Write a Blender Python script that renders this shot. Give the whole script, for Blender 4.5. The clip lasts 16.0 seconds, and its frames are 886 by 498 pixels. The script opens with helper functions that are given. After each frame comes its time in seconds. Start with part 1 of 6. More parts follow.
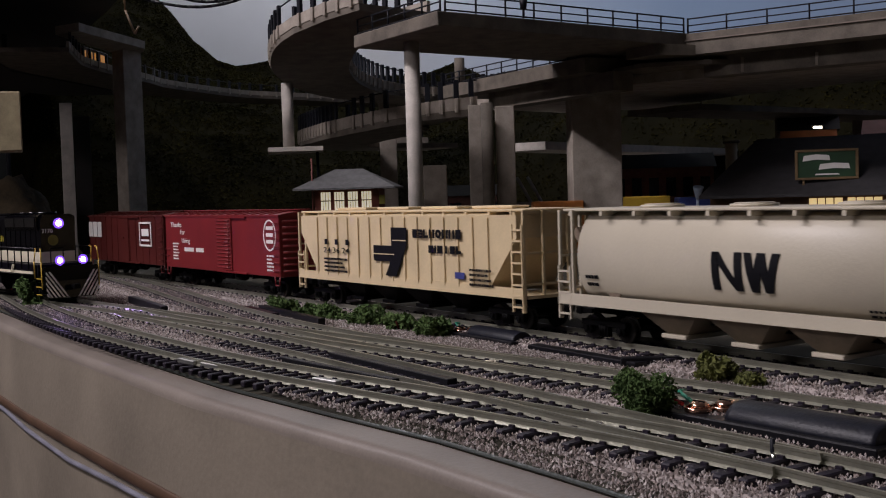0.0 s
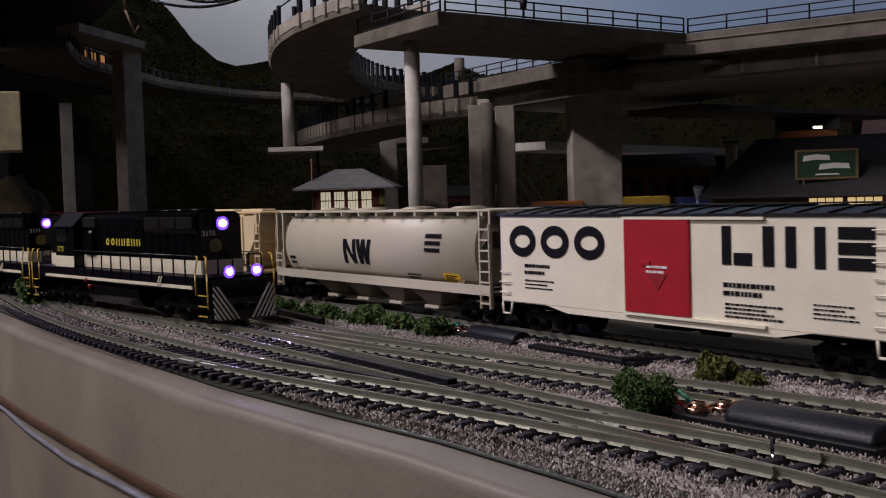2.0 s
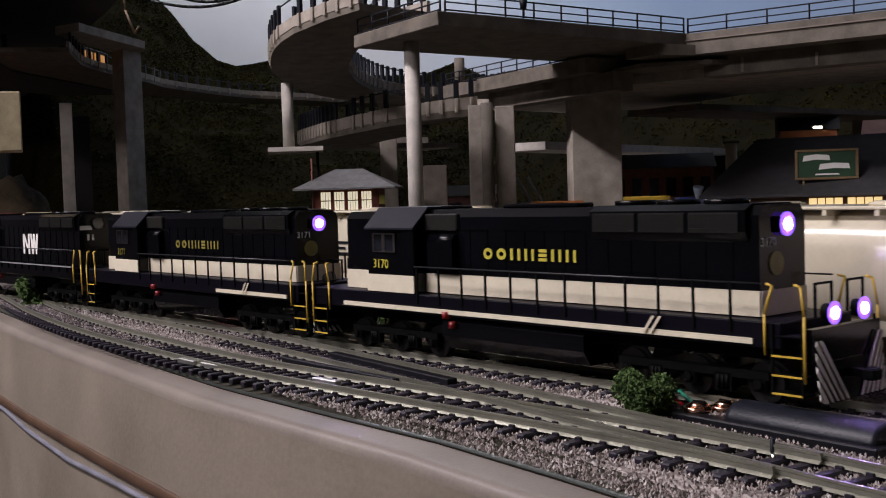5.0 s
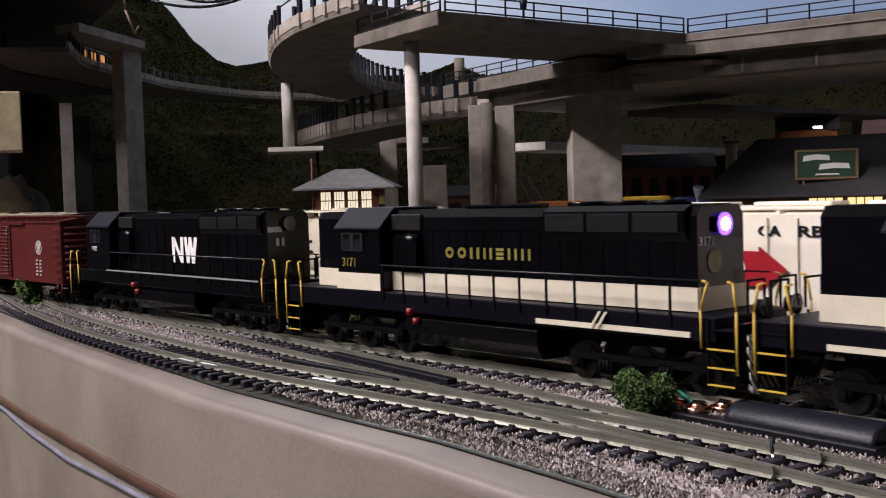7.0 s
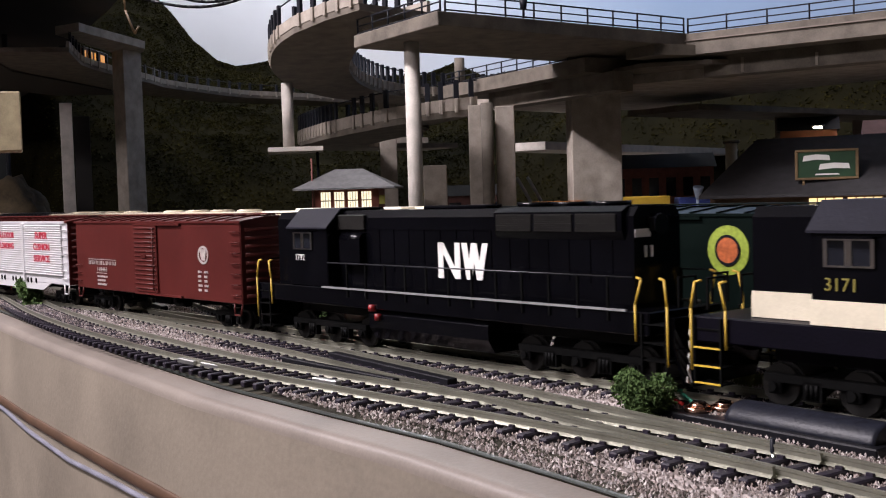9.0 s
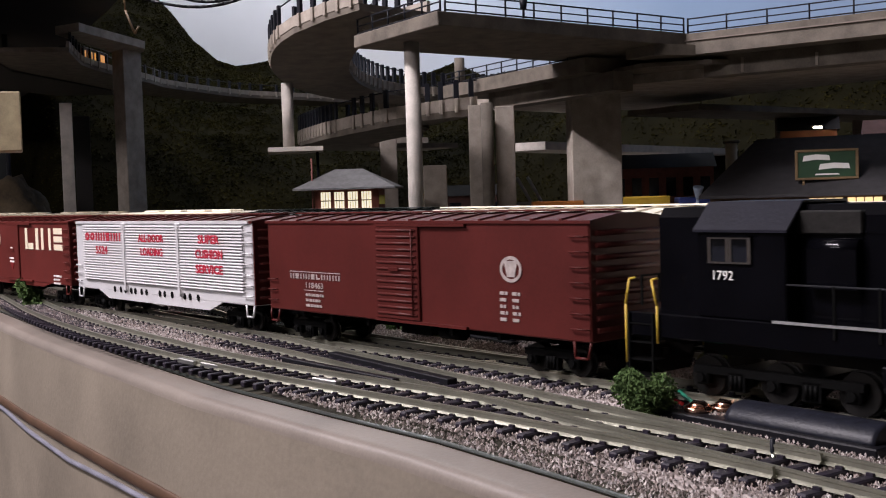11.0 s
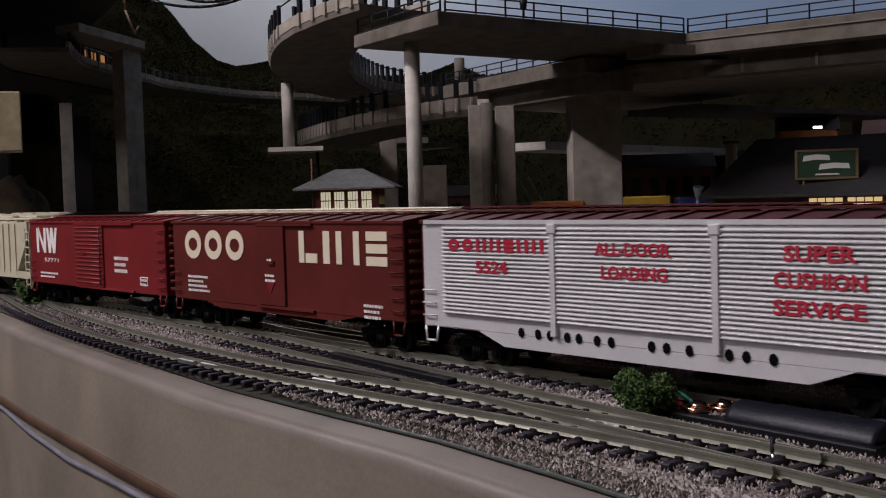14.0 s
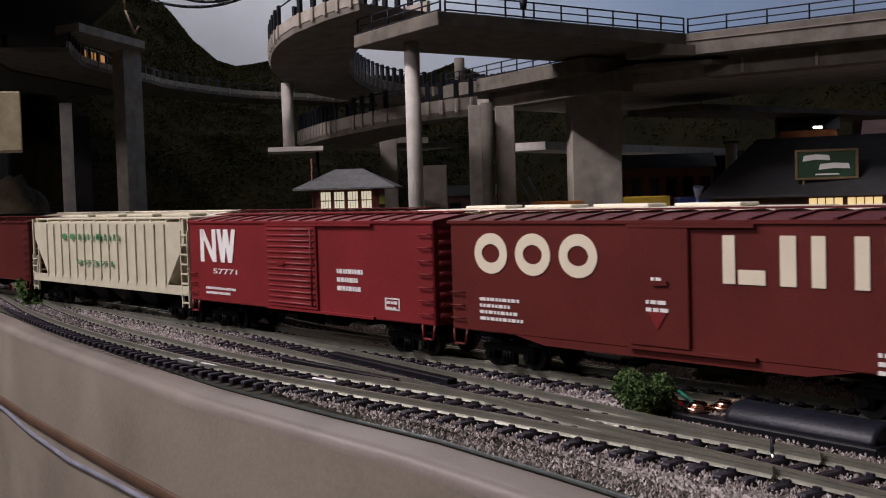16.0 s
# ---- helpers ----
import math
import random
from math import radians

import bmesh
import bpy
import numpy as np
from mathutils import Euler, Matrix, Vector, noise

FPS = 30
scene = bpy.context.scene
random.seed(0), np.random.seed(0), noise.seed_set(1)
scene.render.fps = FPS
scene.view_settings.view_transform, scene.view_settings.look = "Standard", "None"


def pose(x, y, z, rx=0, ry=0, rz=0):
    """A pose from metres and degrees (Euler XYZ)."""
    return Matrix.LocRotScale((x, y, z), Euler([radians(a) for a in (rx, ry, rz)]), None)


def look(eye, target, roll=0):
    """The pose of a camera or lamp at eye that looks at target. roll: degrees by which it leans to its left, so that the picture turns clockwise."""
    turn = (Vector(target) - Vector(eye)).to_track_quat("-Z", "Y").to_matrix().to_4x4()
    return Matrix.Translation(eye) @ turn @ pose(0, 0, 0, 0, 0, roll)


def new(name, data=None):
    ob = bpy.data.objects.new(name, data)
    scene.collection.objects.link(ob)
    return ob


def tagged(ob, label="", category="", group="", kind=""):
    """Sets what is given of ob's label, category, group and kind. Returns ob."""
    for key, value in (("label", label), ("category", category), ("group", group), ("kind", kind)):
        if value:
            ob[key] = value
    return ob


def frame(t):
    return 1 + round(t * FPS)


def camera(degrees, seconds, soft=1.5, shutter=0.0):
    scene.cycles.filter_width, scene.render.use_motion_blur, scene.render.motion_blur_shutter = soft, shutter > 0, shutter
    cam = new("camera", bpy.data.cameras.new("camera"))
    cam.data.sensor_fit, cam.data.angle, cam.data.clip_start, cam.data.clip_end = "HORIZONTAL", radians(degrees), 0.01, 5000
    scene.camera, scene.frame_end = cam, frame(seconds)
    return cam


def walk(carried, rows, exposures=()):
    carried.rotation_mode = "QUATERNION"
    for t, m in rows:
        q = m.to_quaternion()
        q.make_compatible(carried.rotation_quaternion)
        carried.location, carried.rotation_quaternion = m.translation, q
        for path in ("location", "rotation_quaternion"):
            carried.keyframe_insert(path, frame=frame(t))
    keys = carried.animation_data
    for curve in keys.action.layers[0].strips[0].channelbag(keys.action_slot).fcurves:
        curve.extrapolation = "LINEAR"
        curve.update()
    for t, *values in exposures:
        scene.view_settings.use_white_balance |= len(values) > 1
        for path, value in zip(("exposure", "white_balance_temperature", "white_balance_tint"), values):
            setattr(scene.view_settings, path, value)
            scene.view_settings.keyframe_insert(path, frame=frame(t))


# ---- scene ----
cam = camera(43.62, 16.0, soft=1.1, shutter=0.2)
EYE = Matrix(((0.54085289, -0.0250121, 0.84074523, 0.0), (0.84059677, 0.05123025, -0.53923328, 0.0),
              (-0.02958423, 0.99837361, 0.04873312, 0.0601), (0, 0, 0, 1)))
walk(cam, [(0.0, EYE), (16.0, EYE)], exposures=[(0.0, -0.36), (1.0, -0.42), (2.2, -0.46), (3.5, -0.26), (4.2, 0.0), (6.5, 0.43), (7.5, 0.66), (8.5, 0.77), (9.2, 0.95), (11.4, 0.48), (12.5, -0.05), (14.0, -0.38), (15.0, -0.22), (16.0, 0.02)])

# ---- light: a dim train room ----
world = bpy.data.worlds.new("room_air")
scene.world = world
world.use_nodes = True
world.node_tree.nodes["Background"].inputs[0].default_value = (0.9, 0.85, 0.8, 1)
world.node_tree.nodes["Background"].inputs[1].default_value = 0.008


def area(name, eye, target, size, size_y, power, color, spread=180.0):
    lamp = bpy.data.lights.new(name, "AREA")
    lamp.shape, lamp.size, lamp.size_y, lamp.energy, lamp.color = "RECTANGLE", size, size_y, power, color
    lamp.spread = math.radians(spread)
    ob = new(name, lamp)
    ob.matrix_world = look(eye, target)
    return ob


area("ceiling_lamp_front", (-0.92, -0.68, 1.2), (-0.70, 0.38, 0.04), 1.4, 0.1, 13.0, (1.0, 0.915, 0.98), 115.0)
# Unseen fill lamp, added to brighten the piers and sides under the decks.
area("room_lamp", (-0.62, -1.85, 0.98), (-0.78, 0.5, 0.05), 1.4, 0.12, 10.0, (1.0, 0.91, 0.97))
area("ceiling_lamp_back", (-2.45, 1.12, 1.24), (-2.45, 1.5, 0.55), 1.7, 0.12, 10.0, (0.92, 0.94, 1.0))


# ---- materials ----
def material(name, color, rough=0.6, metal=0.0, var=0.25, scale=120.0, bump=0.15, spec=0.5, second=None, fine=900.0, depth=0.0005, emit=0.0):
    """A paint or surface with colour variation at two scales and fine relief."""
    m = bpy.data.materials.new(name)
    m.use_nodes = True
    nt = m.node_tree
    b = nt.nodes["Principled BSDF"]
    b.inputs["Roughness"].default_value = rough
    b.inputs["Metallic"].default_value = metal
    b.inputs["Specular IOR Level"].default_value = spec
    co = nt.nodes.new("ShaderNodeTexCoord")
    n1 = nt.nodes.new("ShaderNodeTexNoise")
    n1.inputs["Scale"].default_value, n1.inputs["Detail"].default_value = scale, 6
    n2 = nt.nodes.new("ShaderNodeTexNoise")
    n2.inputs["Scale"].default_value, n2.inputs["Detail"].default_value = fine, 3
    nt.links.new(co.outputs["Object"], n1.inputs["Vector"])
    nt.links.new(co.outputs["Object"], n2.inputs["Vector"])
    mix = nt.nodes.new("ShaderNodeMix")
    mix.data_type = "RGBA"
    lo = [c * (1 - var) for c in color]
    hi = second or [min(1, c * (1 + var)) for c in color]
    mix.inputs[6].default_value, mix.inputs[7].default_value = (*lo, 1), (*hi, 1)
    half = nt.nodes.new("ShaderNodeMath")
    half.operation = "MULTIPLY_ADD"
    half.inputs[1].default_value, half.inputs[2].default_value = 0.4, 0.0
    nt.links.new(n2.outputs[0], half.inputs[0])
    add = nt.nodes.new("ShaderNodeMath")
    add.operation = "MULTIPLY_ADD"
    add.inputs[1].default_value = 1.2
    nt.links.new(n1.outputs[0], add.inputs[0])
    nt.links.new(half.outputs[0], add.inputs[2])
    ramp = nt.nodes.new("ShaderNodeMapRange")
    ramp.inputs[1].default_value, ramp.inputs[2].default_value = 0.5, 1.1
    nt.links.new(add.outputs[0], ramp.inputs[0])
    nt.links.new(ramp.outputs[0], mix.inputs[0])
    nt.links.new(mix.outputs[2], b.inputs["Base Color"])
    if bump:
        bp = nt.nodes.new("ShaderNodeBump")
        bp.inputs["Strength"].default_value, bp.inputs["Distance"].default_value = bump, depth
        nt.links.new(n2.outputs[0], bp.inputs["Height"])
        nt.links.new(bp.outputs[0], b.inputs["Normal"])
    if emit:
        b.inputs["Emission Color"].default_value = (*color, 1)
        b.inputs["Emission Strength"].default_value = emit
    return m


MAT = {}


def M(name, *a, **k):
    if name not in MAT:
        MAT[name] = material(name, *a, **k)
    return MAT[name]


TABLE = M("green_scenic_board", (0.05, 0.045, 0.03), 0.9, var=0.5, scale=30)
FASCIA = M("tan_hardboard", (0.205, 0.174, 0.136), 0.52, var=0.26, scale=18, fine=420, bump=0.25)
RIM = M("glossy_rim", (0.20, 0.170, 0.145), 0.4, var=0.25, scale=25, bump=0.12, spec=0.5)
GROOVE = M("dark_green_bead", (0.035, 0.04, 0.035), 0.28)
RAIL = M("weathered_rail", (0.31, 0.305, 0.245), 0.28, metal=0.65, var=0.2, scale=60)
TIE = M("tie_plastic", (0.017, 0.0135, 0.022), 0.5, var=0.4, scale=300, spec=0.25)
STONE = M("ballast_stone", (0.38, 0.33, 0.31), 0.85, var=0.5, scale=500)
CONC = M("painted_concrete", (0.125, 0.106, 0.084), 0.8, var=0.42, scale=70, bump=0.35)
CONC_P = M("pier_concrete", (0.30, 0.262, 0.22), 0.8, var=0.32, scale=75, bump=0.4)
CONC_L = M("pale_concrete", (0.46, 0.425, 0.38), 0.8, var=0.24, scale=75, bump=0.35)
CONC_D = M("brown_concrete", (0.2, 0.165, 0.135), 0.85, var=0.25, scale=18, bump=0.2)
STEEL = M("dark_steel_paint", (0.010, 0.011, 0.016), 0.5, var=0.3, spec=0.2)
BLACK = M("black_plastic", (0.006, 0.006, 0.008), 0.4, var=0.4, spec=0.25)
LOCO = M("loco_black_paint", (0.002, 0.002, 0.003), 0.16, var=0.4, scale=60, spec=0.2, bump=0.05)
FRAME = M("underframe_black", (0.003, 0.003, 0.003), 0.55, var=0.4, spec=0.06)
CREAM = M("cream_paint", (0.64, 0.51, 0.31), 0.5, var=0.14, scale=50)
IVORY = M("ivory_paint", (0.72, 0.66, 0.52), 0.5, var=0.06, scale=60)
GREY = M("grey_hopper_paint", (0.52, 0.47, 0.37), 0.42, var=0.07, scale=40)
WHITE = M("white_paint", (0.80, 0.74, 0.60), 0.5, var=0.08, scale=50)
SILVER = M("silver_paint", (0.74, 0.73, 0.74), 0.28, metal=0.3, var=0.08, scale=60)
RED = M("red_paint", (0.36, 0.010, 0.02), 0.45, var=0.12, scale=60)
OXIDE = M("oxide_red_paint", (0.17, 0.013, 0.015), 0.5, spec=0.35, var=0.18, scale=40)
BROWN = M("freight_brown_paint", (0.072, 0.013, 0.011), 0.45, bump=0.04, spec=0.18, var=0.2, scale=40)
DKGREEN = M("dark_green_paint", (0.003, 0.006, 0.005), 0.3, var=0.2, spec=0.2, bump=0.05)
YELLOW = M("yellow_paint", (0.55, 0.36, 0.04), 0.5, var=0.1)
GOLD = M("gold_lettering", (0.5, 0.42, 0.05), 0.5, var=0.05)
INK = M("black_lettering", (0.005, 0.005, 0.007), 0.6, var=0.2, spec=0.15)
LETTER = M("white_lettering", (0.76, 0.74, 0.7), 0.55, var=0.06)
FADED = M("faded_lettering", (0.36, 0.31, 0.29), 0.6, var=0.25, scale=600)
REDINK = M("red_lettering", (0.4, 0.012, 0.035), 0.5, var=0.1)
GREENINK = M("green_lettering", (0.06, 0.2, 0.08), 0.5, var=0.1)
WHEEL = M("wheel_metal", (0.012, 0.011, 0.010), 0.4, metal=0.5)
CHROME = M("bright_metal", (0.75, 0.72, 0.68), 0.15, metal=1.0, var=0.05)
COPPER = M("copper_screw", (0.75, 0.44, 0.32), 0.16, metal=1.0, var=0.1)
GLASS = M("dark_glass", (0.01, 0.011, 0.015), 0.08, var=0.1, bump=0)
# Glowing violet discs stand in for the halo round lit headlights.
GLOW = M("violet_halo", (0.24, 0.09, 1.0), 0.3, var=0.01, bump=0, emit=1.5)
LAMP = M("cool_headlight", (0.5, 0.34, 1.0), 0.3, var=0.01, bump=0, emit=170.0)
FOLIAGE = M("foam_foliage", (0.045, 0.085, 0.03), 0.9, spec=0.12, var=0.4, scale=250, second=(0.13, 0.2, 0.07))
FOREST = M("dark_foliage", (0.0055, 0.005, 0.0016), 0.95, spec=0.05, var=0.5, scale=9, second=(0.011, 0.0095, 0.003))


# ---- mesh helpers ----
def box(bm, x0, x1, y0, y1, z0, z1):
    v = [bm.verts.new((x, y, z)) for x in (x0, x1) for y in (y0, y1) for z in (z0, z1)]
    for f in ((0, 1, 3, 2), (4, 6, 7, 5), (0, 4, 5, 1), (2, 3, 7, 6), (0, 2, 6, 4), (1, 5, 7, 3)):
        bm.faces.new([v[i] for i in f])
    return v


def bevelled(bm, x0, x1, y0, y1, z0, z1, w=0.0006, seg=1):
    t = bmesh.new()
    box(t, x0, x1, y0, y1, z0, z1)
    bmesh.ops.bevel(t, geom=t.edges[:], offset=w, segments=seg, affect="EDGES")
    add_to(bm, t)


def add_to(bm, t, m=Matrix()):
    vs = {v: bm.verts.new(m @ v.co) for v in t.verts}
    for f in t.faces:
        try:
            bm.faces.new([vs[v] for v in f.verts]).smooth = f.smooth
        except ValueError:
            pass
    t.free()


def rod(bm, a, b, r, n=8, r2=None, smooth=True):
    a, b = Vector(a), Vector(b)
    q = (b - a).to_track_quat("Z", "Y")
    rings = []
    for p, rr in ((a, r), (b, r if r2 is None else r2)):
        rings.append([bm.verts.new(p + q @ Vector((rr * math.cos(6.28318 * i / n), rr * math.sin(6.28318 * i / n), 0))) for i in range(n)])
    for i in range(n):
        bm.faces.new((rings[0][i], rings[0][(i + 1) % n], rings[1][(i + 1) % n], rings[1][i])).smooth = smooth
    bm.faces.new(rings[0][::-1])
    bm.faces.new(rings[1])


def pipe(bm, pts, r, n=6):
    for a, b in zip(pts, pts[1:]):
        rod(bm, a, b, r, n)


def loft(bm, rings, caps=True, smooth=False):
    rs = [[bm.verts.new(p) for p in ring] for ring in rings]
    n = len(rs[0])
    for a, b in zip(rs, rs[1:]):
        for i in range(n):
            bm.faces.new((a[i], a[(i + 1) % n], b[(i + 1) % n], b[i])).smooth = smooth
    if caps:
        bm.faces.new(rs[0][::-1])
        bm.faces.new(rs[-1])


def finish(ob, bm, mat):
    bmesh.ops.recalc_face_normals(bm, faces=bm.faces[:])
    bm.to_mesh(ob.data)
    bm.free()
    ob.data.materials.append(mat)
    return ob


def part(name, bm, mat, parent, label=""):
    ob = new(name, bpy.data.meshes.new(name))
    finish(ob, bm, mat)
    ob.parent = parent
    if label:
        ob["label"] = label
    return ob


def pieces(name, bm, mat, parent, label=""):
    """Each loose piece of bm as a part of its own."""
    bm.verts.index_update()
    left = set(bm.verts)
    while left:
        seed = [left.pop()]
        island = set(seed)
        while seed:
            v = seed.pop()
            for e in v.link_edges:
                o = e.other_vert(v)
                if o not in island:
                    island.add(o)
                    seed.append(o)
        left -= island
        t = bmesh.new()
        vs = {v: t.verts.new(v.co) for v in sorted(island, key=lambda q: q.index)}
        for f in {f for v in island for f in v.link_faces}:
            t.faces.new([vs[v] for v in f.verts]).smooth = f.smooth
        part(name, t, mat, parent, label)
    bm.free()


def share(name, ob, parent, m):
    o = new(name, ob.data)
    o.parent = parent
    o.matrix_basis = m
    return o


def thing(name, label, category, group="", kind="", m=Matrix()):
    ob = new(name)
    ob.matrix_basis = m
    return tagged(ob, label, category, group, kind)


def solid(name, bm, mat, label, category="", group="", kind="", m=Matrix()):
    ob = new(name, bpy.data.meshes.new(name))
    finish(ob, bm, mat)
    ob.matrix_basis = m
    return tagged(ob, label, category, group, kind)


# ---- the two lines: plan of the track ----
def follow(x, y, turn, pieces, s0):
    """Points every 5 mm along a line from s0 on, at (x, y) and heading turn, with pieces of (length, curvature)."""
    out, s = [], s0
    for length, k in pieces:
        n = max(1, round(length / 0.005))
        for _ in range(n):
            out.append((s, x, y, turn))
            h = length / n
            turn += k * h / 2
            x, y = x + math.cos(turn) * h, y + math.sin(turn) * h
            turn += k * h / 2
            s += h
    return out


def both_ways(x, y, turn, ahead, back):
    """A line through (x, y) at s = 0, with pieces ahead and pieces behind."""
    a = follow(x, y, turn, ahead, 0.0)
    b = [(-s, px, py, h - math.pi) for s, px, py, h in follow(x, y, turn + math.pi, [(l, -k) for l, k in back], 0.0)]
    return np.array(b[:0:-1] + a)


# s = 0 on the near line lies at (-0.12, 0.2586), heading 0.129 rad; on the far line at (-0.18, 0.303)
LINE_A = both_ways(-0.12, 0.2586, 0.1291, [(0.14, -0.93), (2.2, 0.0)], [(0.80, -0.0111), (0.17, 1.55), (2.1, 0.0)])
LINE_B = both_ways(-0.18, 0.3030, 0.0009, [(0.15, 0.4), (0.2, -0.3), (2.3, 0.0)], [(1.17, -0.0587), (0.16, 1.5), (2.4, 0.0)])
A0, B0 = -0.12, -0.18


def on_line(line, s):
    return [float(np.interp(s, line[:, 0], line[:, i])) for i in (1, 2, 3)]


def placed(line, s, half):
    """The pose of a vehicle whose trucks stand at s - half and s + half."""
    xa, ya, _ = on_line(line, s - half)
    xb, yb, _ = on_line(line, s + half)
    return pose((xa + xb) / 2, (ya + yb) / 2, 0, 0, 0, math.degrees(math.atan2(yb - ya, xb - xa)))


# ---- the room and the layout table ----
def slab(name, x0, x1, y0, y1, z0, z1, mat, label, kind="structure", category=""):
    bm = bmesh.new()
    box(bm, x0, x1, y0, y1, z0, z1)
    return solid(name, bm, mat, label, category, "", kind)


WALLPAINT = M("room_wall_paint", (0.5, 0.46, 0.42), 0.85, var=0.1, scale=6)
slab("floor", -4.0, 3.0, -2.0, 1.7, -1.05, -1.0, M("room_carpet", (0.13, 0.11, 0.10), 0.95, scale=60), "dark carpet floor of the train room")
slab("ceiling", -4.0, 3.0, -2.0, 1.7, 1.3, 1.35, M("ceiling_paint", (0.72, 0.69, 0.65), 0.9, scale=8), "off-white ceiling of the train room")
slab("wall_south", -4.0, 3.0, -2.05, -2.0, -1.05, 1.35, WALLPAINT, "plain painted wall of the train room")
slab("wall_east", 3.0, 3.05, -2.05, 1.75, -1.05, 1.35, WALLPAINT, "plain painted wall of the train room")
slab("wall_north", -4.0, 3.0, 1.7, 1.75, -1.05, 1.35, WALLPAINT, "plain painted wall of the train room")
slab("wall_west", -4.05, -4.0, -2.05, 1.75, -1.05, 1.35, WALLPAINT, "plain painted wall of the train room")

# sky backdrop, coved round the corner
SKY = M("backdrop_sky_paint", (0.33, 0.36, 0.425), 0.9, var=0.12, scale=1.2, fine=6, bump=0)
bm = bmesh.new()
line = [(-3.55, -1.2), (-3.55, 0.9)]
line += [(-3.05 - 0.5 * math.cos(a * math.pi / 20), 1.0 + 0.5 * math.sin(a * math.pi / 20)) for a in range(0, 11)]
line += [(2.6, 1.5)]
low = [bm.verts.new((x, y, -0.1)) for x, y in line]
top = [bm.verts.new((x, y, 1.25)) for x, y in line]
back = [(x * 1.01 - (0.02 if i < 2 else 0), y + (0.02 if i > 1 else 0)) for i, (x, y) in enumerate(line)]
low2 = [bm.verts.new((x, y, -0.1)) for x, y in back]
top2 = [bm.verts.new((x, y, 1.25)) for x, y in back]
for i in range(len(line) - 1):
    for a, b in ((low, top), (top, top2), (top2, low2)):
        bm.faces.new((a[i], a[i + 1], b[i + 1], b[i])).smooth = a is low
nt = SKY.node_tree
co, sep, span, tone = (nt.nodes.new(k) for k in ("ShaderNodeTexCoord", "ShaderNodeSeparateXYZ", "ShaderNodeMapRange", "ShaderNodeMix"))
tone.data_type, tone.blend_type = "RGBA", "MULTIPLY"
tone.inputs[0].default_value = 1.0
span.data_type = "FLOAT_VECTOR"
span.inputs[7].default_value, span.inputs[8].default_value = (-2.6, -2.6, -2.6), (-1.5, -1.5, -1.5)
span.inputs[9].default_value, span.inputs[10].default_value = (1.34, 1.22, 1.10), (0.72, 0.92, 1.14)
nt.links.new(co.outputs["Object"], sep.inputs[0])
nt.links.new(sep.outputs[0], span.inputs[6])
bsdf = nt.nodes["Principled BSDF"]
nt.links.new(bsdf.inputs["Base Color"].links[0].from_socket, tone.inputs[6])
nt.links.new(span.outputs[1], tone.inputs[7])
nt.links.new(tone.outputs[2], bsdf.inputs["Base Color"])
backdrop = solid("backdrop", bm, SKY, "pale blue-grey painted sky backdrop behind the layout", "", "", "structure")


# Black sheet added where the layout end is only unlit.
slab("curtain", -3.47, -3.45, -0.25, 0.75, -0.1, 1.2, M("black_sheet", (0.006, 0.006, 0.006), 0.95, var=0.3, scale=20), "black sheet added to darken the layout end")

# front edge of the layout, slightly bowed in plan
EDGE = ((-3.4, 0.46), (-1.6, 0.20), (-1.0, 0.151), (-0.76, 0.143), (-0.6, 0.1405), (-0.45, 0.1425), (-0.37, 0.1445), (-0.3, 0.1515), (-0.25, 0.1572), (-0.2, 0.1585), (2.2, 0.162))


def edge_y(x):
    return float(np.interp(x, [e[0] for e in EDGE], [e[1] for e in EDGE]))


xs = [-3.4 + 0.025 * i for i in range(225)]
bm = bmesh.new()
rows = []
for x in xs:
    rows.append([bm.verts.new((x, y, z)) for y, z in ((edge_y(x), -0.0062), (1.49, -0.0062), (1.49, -0.03), (edge_y(x), -0.03))])
for a, b in zip(rows, rows[1:]):
    for i in range(4):
        bm.faces.new((a[i], a[(i + 1) % 4], b[(i + 1) % 4], b[i]))
solid("ground", bm, TABLE, "dark scenicked baseboard of the model railway", "", "", "structure")


def fascia_profile():
    """From the table's edge over the rounded rim and down the face: (towards the viewer, z)."""
    pts = [(0.0005, -0.0068), (0.0045, -0.0070), (0.0085, -0.0075)]
    pts += [(0.0085 + 0.0042 * math.sin(a * math.pi / 16), -0.0117 + 0.0042 * math.cos(a * math.pi / 16)) for a in range(1, 9)]
    return pts + [(0.0135, -0.02), (0.0155, -0.05), (0.0175, -0.3), (0.022, -0.6), (0.010, -0.6), (0.0005, -0.02), (0.0005, -0.0068)]


def sweep(prof, mat, name, label, kind="structure", z_end=None):
    bm = bmesh.new()
    rows = [[bm.verts.new((x, edge_y(x) - d, z)) for d, z in prof] for x in xs]
    for a, b in zip(rows, rows[1:]):
        for i in range(len(prof) - 1):
            bm.faces.new((a[i], a[i + 1], b[i + 1], b[i])).smooth = True
    return solid(name, bm, mat, label, "", "", kind)


fascia = sweep(fascia_profile(), FASCIA, "fascia", "tan hardboard fascia with a glossy rounded rim")
fascia.data.materials.append(RIM)
strips = len(fascia_profile()) - 1
for f in fascia.data.polygons:
    if f.index % strips < 10:
        f.material_index = 1
sweep([(0.0006, -0.0062), (-0.0002, -0.0055), (-0.0012, -0.0062), (-0.0002, -0.0068), (0.0006, -0.0062)], GROOVE, "edging", "dark green bead along the layout edge")


